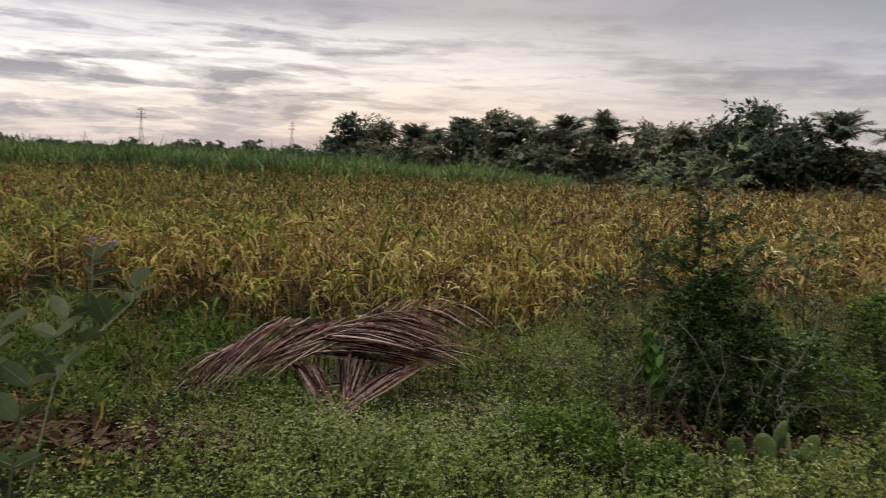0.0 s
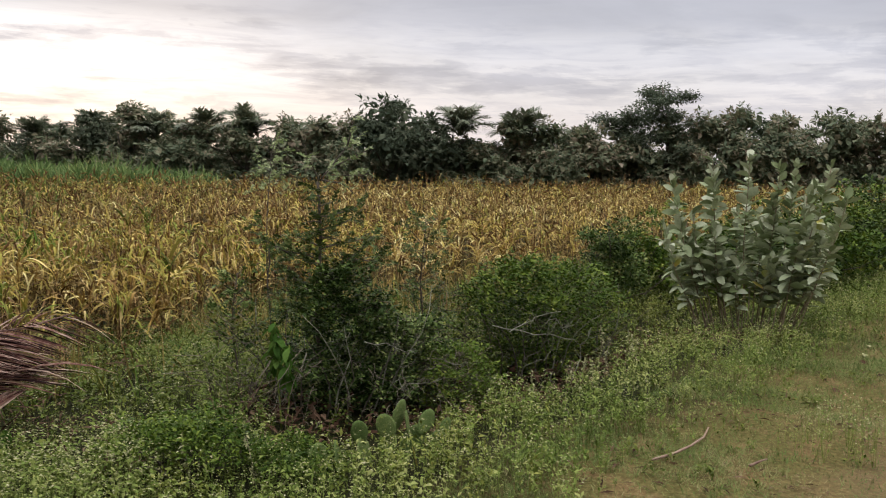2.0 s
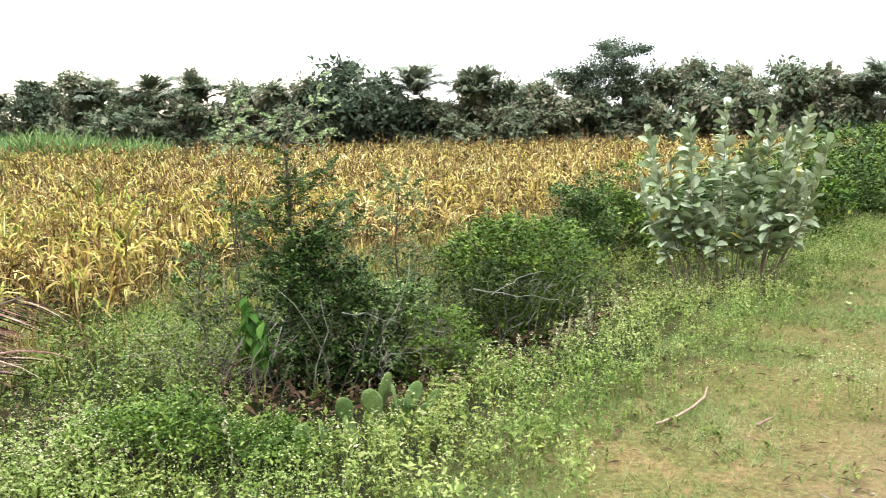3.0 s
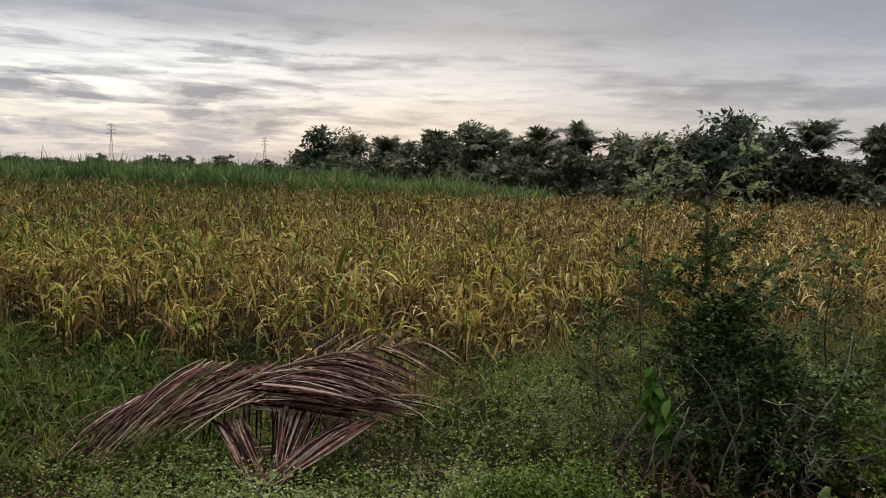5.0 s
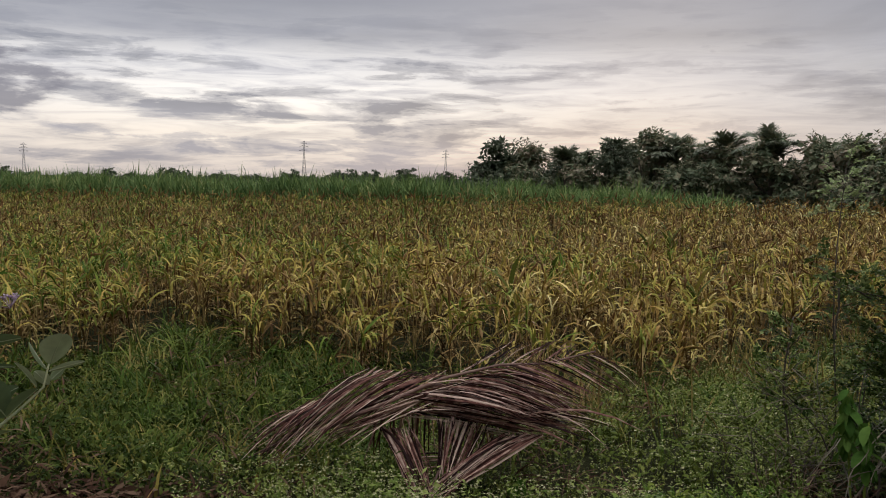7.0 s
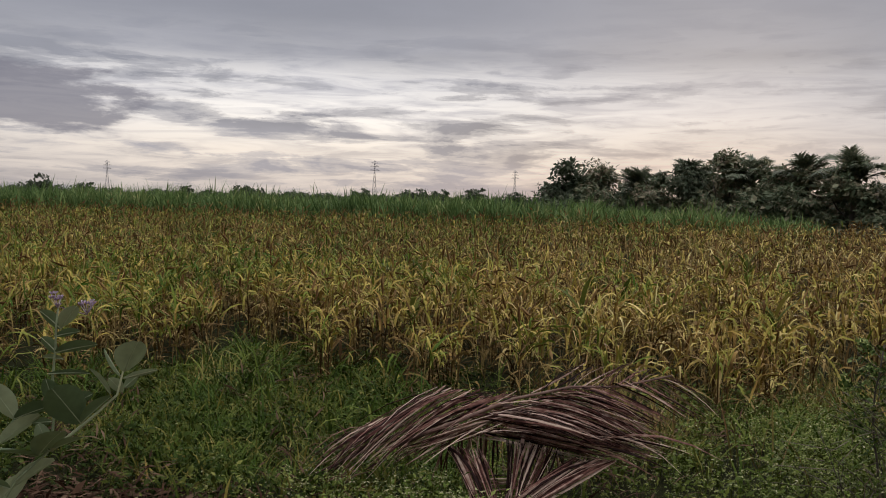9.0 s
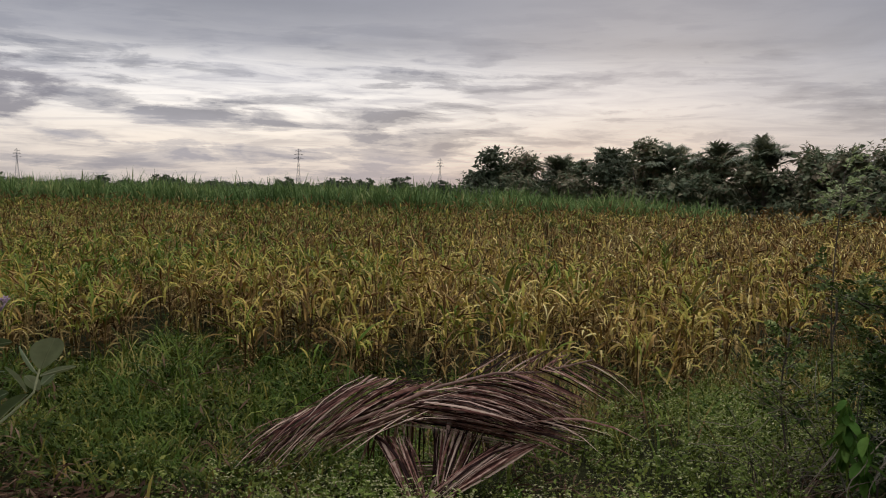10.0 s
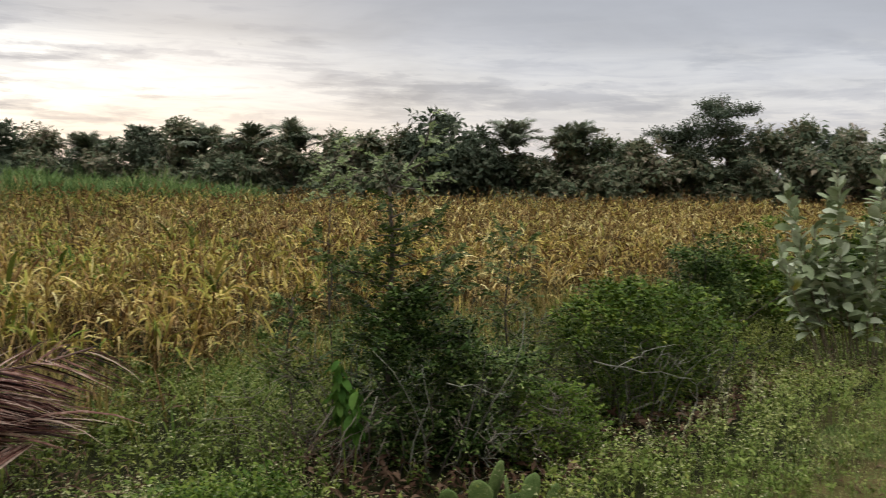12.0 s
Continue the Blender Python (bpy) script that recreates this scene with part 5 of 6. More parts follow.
def young_milkweed():
    """A young plant: three bare stems with big opposite leaves. Leaves: foot across, foot height, tip across, tip height."""
    ob = thing("milkweed_plant", "young milkweed plant with broad felted leaves and lilac flowers", "shrub", at=pose(-1.12, 2.53, float(ground_z(-1.12, 2.53))))
    z0 = float(ground_z(-1.12, 2.53))
    right, toward = Vector((0.763, 0.646, 0)), Vector((0.646, -0.763, 0))

    def at(a, h, n=0.0):
        return right * a + toward * n + Vector((0, 0, h - z0))

    for pts in (((-0.24, z0 - 0.03), (-0.20, 0.45), (-0.10, 0.85), (-0.06, 0.923), (0.004, 0.981), (0.012, 1.064), (0.008, 1.13), (0.013, 1.178), (0.015, 1.232), (0.019, 1.268)), ((0.004, 0.978), (0.048, 1.013), (0.087, 1.045), (0.13, 1.084), (0.141, 1.132)), ((-0.24, z0 - 0.03), (-0.24, 0.45), (-0.19, 0.80), (-0.12, 0.97), (-0.06, 1.05)), ((-0.25, z0 - 0.03), (-0.32, 0.4), (-0.33, 0.75), (-0.27, 0.95), (-0.24, 1.04))):
        part("stem", tube(Soup(), [at(a, h) for a, h in pts], list(np.linspace(0.0038, 0.0018, len(pts))), 6), M_MILKWEED_DARK, ob, smooth=True)
    rng = np.random.default_rng(126)
    table = [(a0, h0, a1, h1, rng.uniform(-0.02, 0.035), wide) for a0, h0, a1, h1, wide in (
        (0.025, 1.225, -0.011, 1.263, 0.55), (0.024, 1.228, 0.051, 1.279, 0.5), (0.011, 1.211, 0.057, 1.22, 0.45), (0.013, 1.178, 0.091, 1.204, 0.38), (0.016, 1.178, -0.01, 1.209, 0.6), (0.029, 1.164, -0.009, 1.171, 0.5), (0.001, 1.136, 0.079, 1.143, 0.18),
        (0.144, 1.132, 0.166, 1.203, 0.78), (0.136, 1.122, 0.099, 1.18, 0.22), (0.117, 1.086, 0.083, 1.142, 0.36), (0.142, 1.117, 0.208, 1.14, 0.2), (0.114, 1.119, 0.141, 1.088, 0.6), (0.144, 1.098, 0.17, 1.119, 0.6),
        (0.011, 1.065, -0.001, 1.129, 0.6), (0.022, 1.058, 0.081, 1.091, 0.55), (0.018, 1.07, 0.017, 1.101, 0.3), (0.006, 1.038, -0.029, 1.036, 0.5), (0.007, 0.981, 0.063, 1.011, 0.5), (0.004, 0.981, -0.021, 1.038, 0.5), (0.004, 0.978, -0.037, 1.013, 0.25))]
    for h, a in ((1.03, 0.06), (0.97, -0.02), (0.91, -0.07), (0.86, -0.10), (1.05, -0.06), (1.0, -0.09), (0.94, -0.13), (0.86, -0.17), (1.04, -0.24), (0.98, -0.255), (0.92, -0.28), (0.84, -0.31), (0.72, -0.33), (0.76, -0.2), (0.6, -0.34), (0.62, -0.21)):
        for side in (-1, 1):
            table.append((a, h, a + side * rng.uniform(0.04, 0.085), h + rng.uniform(0.02, 0.095), rng.uniform(-0.05, 0.06), rng.uniform(0.4, 0.65)))
    for a0, h0, a1, h1, near, wide in table:
        foot, tip = at(a0, h0), at(a1, h1, near)
        y = tip - foot
        length = y.length
        v, t, q = broad_leaf_form(length, length * wide, 0.30, 0.10, 7)
        rib = [(0, length * k / 6, -0.10 * length * (k / 6) ** 2 - 0.006 * length) for k in range(7)]
        y.normalize()
        x_ = y.cross(-toward + Vector((0, 0, 0.7)) + Vector(rng.normal(0, 0.35, 3))).normalized()
        z_ = x_.cross(y)
        leaf = part("leaf", Soup().add(v, None, q), M_MILKWEED_DARK, ob, smooth=True)
        leaf.matrix_local = Matrix.Translation(foot) @ Matrix((x_, y, z_)).transposed().to_4x4()
        part("midrib", tube(Soup(), rib, list(np.linspace(0.0016, 0.0006, 7)), 4), M_MIDRIB, leaf, "pale midrib")
    return ob, at


small, small_at = young_milkweed()


def flower_cluster(parent, at, seed):
    rng = np.random.default_rng(seed)
    soup = Soup()
    for _ in range(9):
        c = Vector(at) + Vector((rng.normal(0, 0.016), rng.normal(0, 0.016), rng.normal(0, 0.004)))
        n = 5
        soup.stamp(scrap_form(0.010, 0.007, 0.002, -0.003), turns(np.arange(n) * 1.257, np.full(n, 0.5)), np.repeat(np.array([tuple(c)]), n, 0))
        tube(soup, [Vector(at) - Vector((0, 0, 0.018)), c], [0.001, 0.0008], 3)
    part("umbel", soup, M_LILAC, parent, "lilac flower cluster")


flower_cluster(small, small_at(0.072, 1.272, 0.01), 1)
flower_cluster(small, small_at(0.018, 1.285, 0.0), 2)


# ---- the dry palm fronds ----
def palm_debris(label, spine, leaflets, seed, name="dry_palm_frond"):
    """spine: points of the rib. leaflets: (foot, tip, count, width, jitter, sag) runs between two pairs of points."""
    rng = np.random.default_rng(seed)
    ob = thing(name, label, "palm frond", "fallen palm fronds", at=Matrix.Translation(spine[0]))
    o = Vector(spine[0])
    part("rib", tube(Soup(), [Vector(p) - o for p in spine], list(np.linspace(0.013, 0.005, len(spine))), 6), M_RIB, ob, "brown woody rib", True)
    for (a0, a1), (b0, b1), count, width, jitter, sag in leaflets:
        for k in range(int(count * 1.05)):
            f = (k + rng.uniform(0.1, 0.9)) / (count * 1.05)
            a = Vector(a0).lerp(Vector(a1), f) + Vector(rng.normal(0, jitter * 0.25, 3)) - o
            b = Vector(b0).lerp(Vector(b1), f) + Vector(rng.normal(0, jitter, 3)) - o
            d = b - a
            side = d.cross(Vector((0, 0, 1))).normalized() * math.cos(0.8) + Vector((0, 0, 1)) * rng.uniform(-1, 1)
            side = side.normalized()
            up_ = side.cross(d).normalized()
            v, q = [], []
            w = width * rng.uniform(0.4, 0.9)
            curl = side * d.length * rng.normal(0, 0.035) + up_ * d.length * rng.normal(0, 0.03)
            for i in range(5):
                s = i / 4
                p = a + d * s + Vector((0, 0, -sag * 4 * s * (s - 1))) + curl * (4 * s * (1 - s)) + up_ * 0.004 * math.sin(5 * s + k)
                ww = w / 2 * (0.55, 1.0, 0.95, 0.7, 0.12)[i]
                v += [p - side * ww, p + up_ * ww * 0.55, p + side * ww]
            for i in range(4):
                c = i * 3
                q += [(c, c + 1, c + 4, c + 3), (c + 1, c + 2, c + 5, c + 4)]
            part("leaflet", Soup().add([tuple(p) for p in v], None, q), M_FROND, ob)
    return ob


# frond that sprawls westwards: its leaflets hang over the near side and trail to the tip
palm_debris("fallen dry brown coconut frond sprawled on weeds", [(-0.729, 5.36, 0.455), (-0.989, 5.34, 0.420), (-1.248, 5.28, 0.306), (-1.497, 5.20, 0.172), (-1.712, 5.12, 0.064)], [
    (((-0.683, 5.36, 0.506), (-1.181, 5.40, 0.507)), ((-1.192, 5.10, 0.281), (-1.587, 5.04, 0.111)), 52, 0.019, 0.035, 0.03),
    (((-1.079, 5.38, 0.481), (-1.497, 5.26, 0.282)), ((-1.418, 5.14, 0.192), (-1.768, 5.06, 0.057)), 34, 0.018, 0.035, 0.03),
    (((-1.090, 5.40, 0.476), (-1.237, 5.38, 0.440)), ((-1.621, 5.30, 0.180), (-1.746, 5.24, 0.120)), 12, 0.016, 0.03, 0.02),
    (((-0.401, 5.22, 0.548), (-0.695, 5.20, 0.455)), ((-0.989, 5.10, 0.357), (-1.316, 5.05, 0.202)), 30, 0.015, 0.03, 0.02),
    (((-0.751, 5.18, 0.431), (-0.966, 5.16, 0.359)), ((-1.135, 5.02, 0.249), (-1.260, 5.00, 0.200)), 14, 0.015, 0.03, 0.01),
    (((-0.898, 5.42, 0.410), (-1.463, 5.30, 0.220)), ((-1.373, 5.55, 0.059), (-1.847, 5.34, -0.075)), 22, 0.018, 0.035, 0.03),
], 131)
# frond that rises eastwards: a bent rib, long leaflets swept over the near side, a combed tip
palm_debris("fallen dry brown coconut frond arched over another one", [(-1.316, 5.14, 0.230), (-1.102, 5.15, 0.338), (-0.921, 5.17, 0.419), (-0.695, 5.21, 0.526), (-0.424, 5.28, 0.594), (-0.198, 5.36, 0.597), (0.051, 5.46, 0.654)], [
    (((-0.909, 5.17, 0.424), (-0.424, 5.27, 0.587)), ((-0.311, 5.02, 0.389), (0.051, 5.12, 0.476)), 62, 0.016, 0.02, 0.035),
    (((-0.424, 5.28, 0.589), (0.040, 5.46, 0.650)), ((-0.006, 5.24, 0.445), (0.300, 5.40, 0.497)), 26, 0.015, 0.010, 0.012),
    (((-0.650, 5.30, 0.530), (-0.051, 5.44, 0.622)), ((-0.401, 5.62, 0.639), (0.006, 5.72, 0.642)), 18, 0.012, 0.02, 0.01),
    (((-0.864, 5.30, 0.360), (-0.503, 5.36, 0.506)), ((-0.141, 5.16, 0.321), (0.074, 5.26, 0.371)), 54, 0.019, 0.02, 0.03),
    (((-0.796, 5.24, 0.347), (-0.571, 5.26, 0.410)), ((-0.175, 5.08, 0.315), (0.062, 5.14, 0.346)), 26, 0.017, 0.025, 0.03),
    (((-0.412, 5.10, 0.367), (-0.243, 5.12, 0.409)), ((0.006, 5.00, 0.311), (0.153, 5.06, 0.397)), 12, 0.014, 0.05, 0.02),
    (((-0.989, 5.44, 0.260), (-0.593, 5.48, 0.374)), ((-0.254, 5.40, 0.190), (0.017, 5.46, 0.275)), 40, 0.026, 0.03, 0.02),
], 132)
# frond beneath, its leaflets drawn together towards the near end
palm_debris("fallen dry brown coconut frond lying beneath the others", [(-0.683, 5.46, 0.296), (-0.672, 5.28, 0.206), (-0.672, 5.06, 0.124), (-0.683, 4.86, 0.062)], [
    (((-1.022, 5.13, 0.275), (-0.830, 5.17, 0.265)), ((-0.751, 4.84, 0.050), (-0.661, 4.86, 0.060)), 34, 0.018, 0.018, 0.02),
    (((-0.175, 5.10, 0.300), (-0.378, 5.12, 0.290)), ((-0.627, 4.83, 0.045), (-0.706, 4.84, 0.050)), 36, 0.018, 0.018, 0.012),
    (((-0.740, 5.26, 0.300), (-0.458, 5.24, 0.300)), ((-0.683, 4.98, 0.090), (-0.559, 5.00, 0.130)), 32, 0.018, 0.01, 0.0),
    (((-0.898, 5.20, 0.114), (-0.763, 5.12, 0.083)), ((-0.571, 5.16, 0.166), (-0.537, 5.06, 0.142)), 9, 0.016, 0.02, 0.01),
    (((-1.147, 5.50, 0.300), (-0.356, 5.55, 0.360)), ((-1.203, 5.52, -0.050), (-0.243, 5.56, 0.000)), 46, 0.024, 0.05, 0.0),
], 133)


# ---- prickly pear ----
def cactus(x, y, pads, label):
    """pads: foot x, foot z, size, lean, turn."""
    ob = thing("prickly_pear", label, "cactus", "prickly pears", at=pose(x, y, float(ground_z(x, y))))
    v, q = [], []
    rows, cols = 7, 10
    for i in range(rows + 1):
        s = i / rows
        r = 0.5 * math.sin(math.pi * (0.06 + 0.88 * s)) ** 0.7 * (0.78 + 0.3 * s)
        for k in range(cols):
            a = 2 * math.pi * k / cols
            v.append((r * 0.86 * math.cos(a), 0.055 * math.sin(a) * (1 - 0.3 * s), s * 1.15))
    for i in range(rows):
        for k in range(cols):
            m = (k + 1) % cols
            q.append((i * cols + k, i * cols + m, (i + 1) * cols + m, (i + 1) * cols + k))
    v += [(0, 0, -0.02), (0, 0, 1.17)]
    e = len(v)
    t = [(e - 2, (k + 1) % cols, k) for k in range(cols)] + [(e - 1, rows * cols + k, rows * cols + (k + 1) % cols) for k in range(cols)]
    me = Soup().add(v, t, q).mesh("pad", M_CACTUS, True)
    rng = np.random.default_rng(len(pads))
    n = 70
    up_, a, face = rng.uniform(0.05, 1.12, n), rng.uniform(-1, 1, n), rng.choice([-1.0, 1.0], n)
    r = 0.43 * np.sin(np.pi * (0.06 + 0.88 * np.clip(up_ / 1.15, 0, 1))) ** 0.7 * (0.78 + 0.3 * up_ / 1.15)
    spines = Soup()
    spines.stamp((np.array([(-0.008, 0, 0), (0.008, 0, 0), (0, 0.09, 0)]), np.array([(0, 1, 2)]), np.zeros((0, 4), np.int64)), turns(np.where(face > 0, 0.0, np.pi) + rng.normal(0, 0.6, n), rng.normal(0.2, 0.5, n), rng.uniform(0, 6, n)), np.stack([a * r, face * 0.05 * np.sqrt(1 - a * a), up_], -1))
    barbs = spines.mesh("spines", M_FLOWER)
    for px_, pz, size, lean, turn in pads:
        p = part("pad", me, None, ob)
        p.matrix_local = Matrix.Translation((px_ * 1.2, 0.04 * math.sin(turn), pz * 1.25 + 0.01)) @ Euler((radians(12 * math.sin(turn * 3)), radians(lean), radians(turn))).to_matrix().to_4x4() @ Matrix.Scale(size * 1.2, 4)
        tagged(part("spines", barbs, None, p, "pale spines"), kind="stuff")


cactus(1.76, 4.60, [(0, -0.03, 0.15, 5, 20), (0.03, 0.11, 0.15, 18, 40), (0.09, 0.0, 0.14, 28, -30), (0.15, 0.11, 0.12, 42, 10), (-0.10, -0.02, 0.15, -25, 50), (0.20, 0.0, 0.13, 60, 20), (-0.14, 0.10, 0.11, -22, 5), (0.0, 0.10, 0.12, -20, -20), (0.26, 0.08, 0.10, 50, 25), (-0.22, 0.0, 0.12, -50, 30), (0.10, 0.10, 0.11, 8, 60)], "spiny green prickly pear with flat pads among herbs")
cactus(1.30, 4.36, [(0, -0.01, 0.15, -5, 10), (0.07, -0.0, 0.14, 25, 60), (-0.08, -0.0, 0.13, -30, -20)], "low spiny prickly pear half hidden in herbs")


def dry_stalk(x, y, tall, seed):
    rng = np.random.default_rng(seed)
    ob = thing("dry_stalk", "pale upright dry weed stalk with withered leaf scraps", "weed", "dry stalks", at=pose(x, y, float(ground_z(x, y))))
    pts = wander(rng, (0, 0, -0.02), (rng.normal(0, 0.15), 0, 1), tall, 6, 0.08)
    part("stem", tube(Soup(), pts, list(np.linspace(0.004, 0.0015, 7)), 5), M_TWIG, ob)
    p = np.array([tuple(q) for q in pts])
    n = 54
    s_ = rng.uniform(0.2, 1, n) * 6
    mid = np.stack([np.interp(s_, range(7), p[:, i]) for i in range(3)], -1)
    soup = Soup()
    soup.stamp(scrap_form(1.0, 0.5, 0.1, 0.2), scaled(turns(rng.uniform(0, 6.28, n), rng.normal(-0.2, 0.6, n)), rng.uniform(0.016, 0.036, n)), mid)
    tagged(part("withered_foliage", soup, M_FLOWER, ob), kind="stuff")


for n, (x, y, tall) in enumerate(((3.95, 5.82, 0.42), (3.45, 5.55, 0.34), (4.25, 5.85, 0.38), (4.08, 5.84, 0.46), (3.70, 5.66, 0.3), (4.0, 5.78, 0.36), (4.36, 5.92, 0.34), (3.05, 5.22, 0.30), (4.4, 5.9, 0.3), (3.7, 5.5, 0.3), (0.95, 4.35, 0.3), (1.25, 4.7, 0.28), (0.62, 4.42, 0.3))):
    dry_stalk(x, y, tall, 200 + n)


# ---- leafy shoot, crop tuft, litter and sticks ----
def broad_shoot(x, y, tall, seed, leaves=26, spread_by=0.5):
    rng = np.random.default_rng(seed)
    ob = thing("broad_leaf_shoot", "fresh green shoot with hanging broad pointed leaves", "weed", at=pose(x, y, float(ground_z(x, y))))
    pts = wander(rng, (0, 0, -0.03), (0.03, -0.05, 1), tall, 6, 0.06)
    part("stem", tube(Soup(), pts, list(np.linspace(0.007, 0.003, 7)), 5), M_BUSH_LIGHT, ob)
    v, t, q = broad_leaf_form(0.115, 0.058, 0.3, 0.35)
    me = Soup().add(v, None, q).mesh("leaf", M_FRESH_LEAF, True)
    for k in range(leaves):
        f = 6 * (1 - spread_by * (k + rng.random()) / leaves)
        lf = part("leaf", me, None, ob)
        p = pts[int(f)].lerp(pts[min(6, int(f) + 1)], f % 1.0)
        lf.matrix_local = Matrix.Translation(p) @ Euler((radians(rng.uniform(-75, -15)), radians(rng.normal(0, 15)), k * 2.4), "XYZ").to_matrix().to_4x4() @ Matrix.Scale(rng.uniform(0.55, 0.95), 4)


broad_shoot(1.27, 5.30, 0.72, 141, 38, 0.42)
broad_shoot(1.31, 5.34, 0.60, 142, 24, 0.4)
broad_shoot(-0.28, 5.02, 0.24, 143, 14)


def maize_tuft(x, y, tall, seed, label="single taller green maize plant standing in the ripe crop", n=9):
    rng = np.random.default_rng(seed)
    ob = thing("maize_plant", label, "crop plant", "green crop plants", at=pose(x, y, float(ground_z(x, y))))
    part("stalk", tube(Soup(), wander(rng, (0, 0, -0.05), (0.1, 0, 1), tall * 0.85, 5, 0.03), list(np.linspace(0.014, 0.006, 6)), 6), M_GREEN_GRASS, ob)
    for k in range(n):
        h = tall * (0.25 + 0.6 * k / n)
        v, q = blades(np.array([(0.04 * h, 0, h)]), np.array([k * 2.5]), np.array([rng.uniform(0.2, 0.6)]), np.array([rng.uniform(0.6, 1.6)]), np.array([rng.uniform(0.35, 0.5)]), np.array([0.055]), 5)
        part("leaf", Soup().add(v, None, q), M_GREEN_GRASS, ob)


maize_tuft(0.57, 13.3, 1.2, 151)
maize_tuft(0.85, 13.5, 1.15, 152)
for n, (x, y, tall) in enumerate(((-0.9, 9.4, 0.8), (-2.6, 9.3, 0.75), (-0.3, 12.5, 0.85), (-4.6, 10.5, 0.85), (-5.2, 15.0, 0.95), (-0.6, 10.6, 0.8), (0.9, 9.7, 0.8), (-3.4, 12.2, 0.9))):
    maize_tuft(x, y, tall, 160 + n, "green crop plant not yet ripe among the ripe stand", 10)


def dry_stick(name, pts, radius, label, bark=None):
    thing(name, label, "stick", "fallen sticks", mesh=tube(Soup(), pts, list(np.linspace(radius, radius * 0.5, len(pts))), 6).mesh(name, bark or M_TWIG, True))


def lying(x, y, lift=0.012):
    return (x, y, float(ground_z(x, y)) + lift)


dry_stick("fallen_stick", [lying(2.93, 3.66, 0.03), lying(3.10, 3.70, 0.035), lying(3.26, 3.77, 0.04), lying(3.44, 3.88, 0.04), lying(3.59, 4.02, 0.04)], 0.009, "pale bent dry stick lying on worn grass", M_RACHIS)
dry_stick("fallen_stick", [lying(3.38, 3.43, 0.03), lying(3.47, 3.46, 0.035), lying(3.55, 3.49, 0.03)], 0.008, "short pale dry stick lying on worn grass", M_RACHIS)
dry_stick("fallen_stick", [lying(2.98, 2.35), lying(3.05, 2.55), lying(3.04, 2.75)], 0.006, "thin pale dry stick lying on worn grass")
def dead_branch(a, b, radius, seed):
    """A crooked dead branch between two points, with short side twigs."""
    rng = np.random.default_rng(seed)
    a, b = Vector(a), Vector(b)
    n = 6
    pts = [a.lerp(b, k / n) + Vector(rng.normal(0, 0.016, 3)) for k in range(n + 1)]
    ob = thing("dead_branch", "pale lichened dead branch sticking out of a bush", "branch", "dead branches", mesh=tube(Soup(), pts, list(np.linspace(radius, radius * 0.45, n + 1)), 5).mesh("dead_branch", M_LICHEN))
    for k in range(1, n):
        for _ in range(2):
            way = (b - a).normalized() * 0.4 + Vector(rng.normal(0, 0.6, 3))
            part("twig", tube(Soup(), wander(rng, pts[k], way, rng.uniform(0.05, 0.13), 3, 0.3), [radius * 0.45, radius * 0.35, radius * 0.3, radius * 0.15], 4), M_LICHEN, ob)


for k, (a, b, radius) in enumerate((((2.98, 5.80, 0.37), (3.71, 5.78, 0.21), 0.005), ((3.10, 5.78, 0.345), (3.56, 5.80, 0.44), 0.004), ((3.41, 5.78, 0.37), (3.73, 5.80, 0.32), 0.004), ((3.68, 5.82, -0.22), (3.84, 5.78, 0.31), 0.005),
                                    ((1.86, 5.40, 0.39), (2.24, 5.36, 0.29), 0.004), ((2.08, 5.40, 0.05), (2.38, 5.38, 0.085), 0.004), ((2.12, 5.38, -0.1), (2.10, 5.36, 0.22), 0.0035), ((1.45, 5.36, 0.34), (1.22, 5.28, 0.02), 0.004), ((3.2, 5.74, 0.02), (3.5, 5.7, 0.16), 0.0035), ((2.5, 5.5, 0.2), (2.75, 5.44, 0.05), 0.0035))):
    dead_branch(a, b, radius, 300 + k)


def fallen_leaves():
    rng = np.random.default_rng(170)
    v, t, q = broad_leaf_form(0.09, 0.05, 0.3, 0.1)
    me = Soup().add(v, None, q).mesh("fallen_leaf", M_DEADLEAF, True)
    pale = Soup().add(v, None, q).mesh("fallen_leaf", M_FLOWER, True)
    for k, (x, y) in enumerate(((6.3, 5.3), (6.05, 5.05), (7.35, 4.9), (6.7, 5.6), (5.2, 4.6), (5.9, 4.75), (4.75, 4.35), (6.9, 4.65), (4.6, 3.9))):
        thing("fallen_leaf", "curled dry fallen leaf on the grassy road", "leaf", "fallen leaves", mesh=pale if k % 3 == 0 else me, at=pose(x, y, float(ground_z(x, y)) + 0.015, rng.uniform(-15, 15), rng.uniform(-15, 15), rng.uniform(0, 360)))


fallen_leaves()


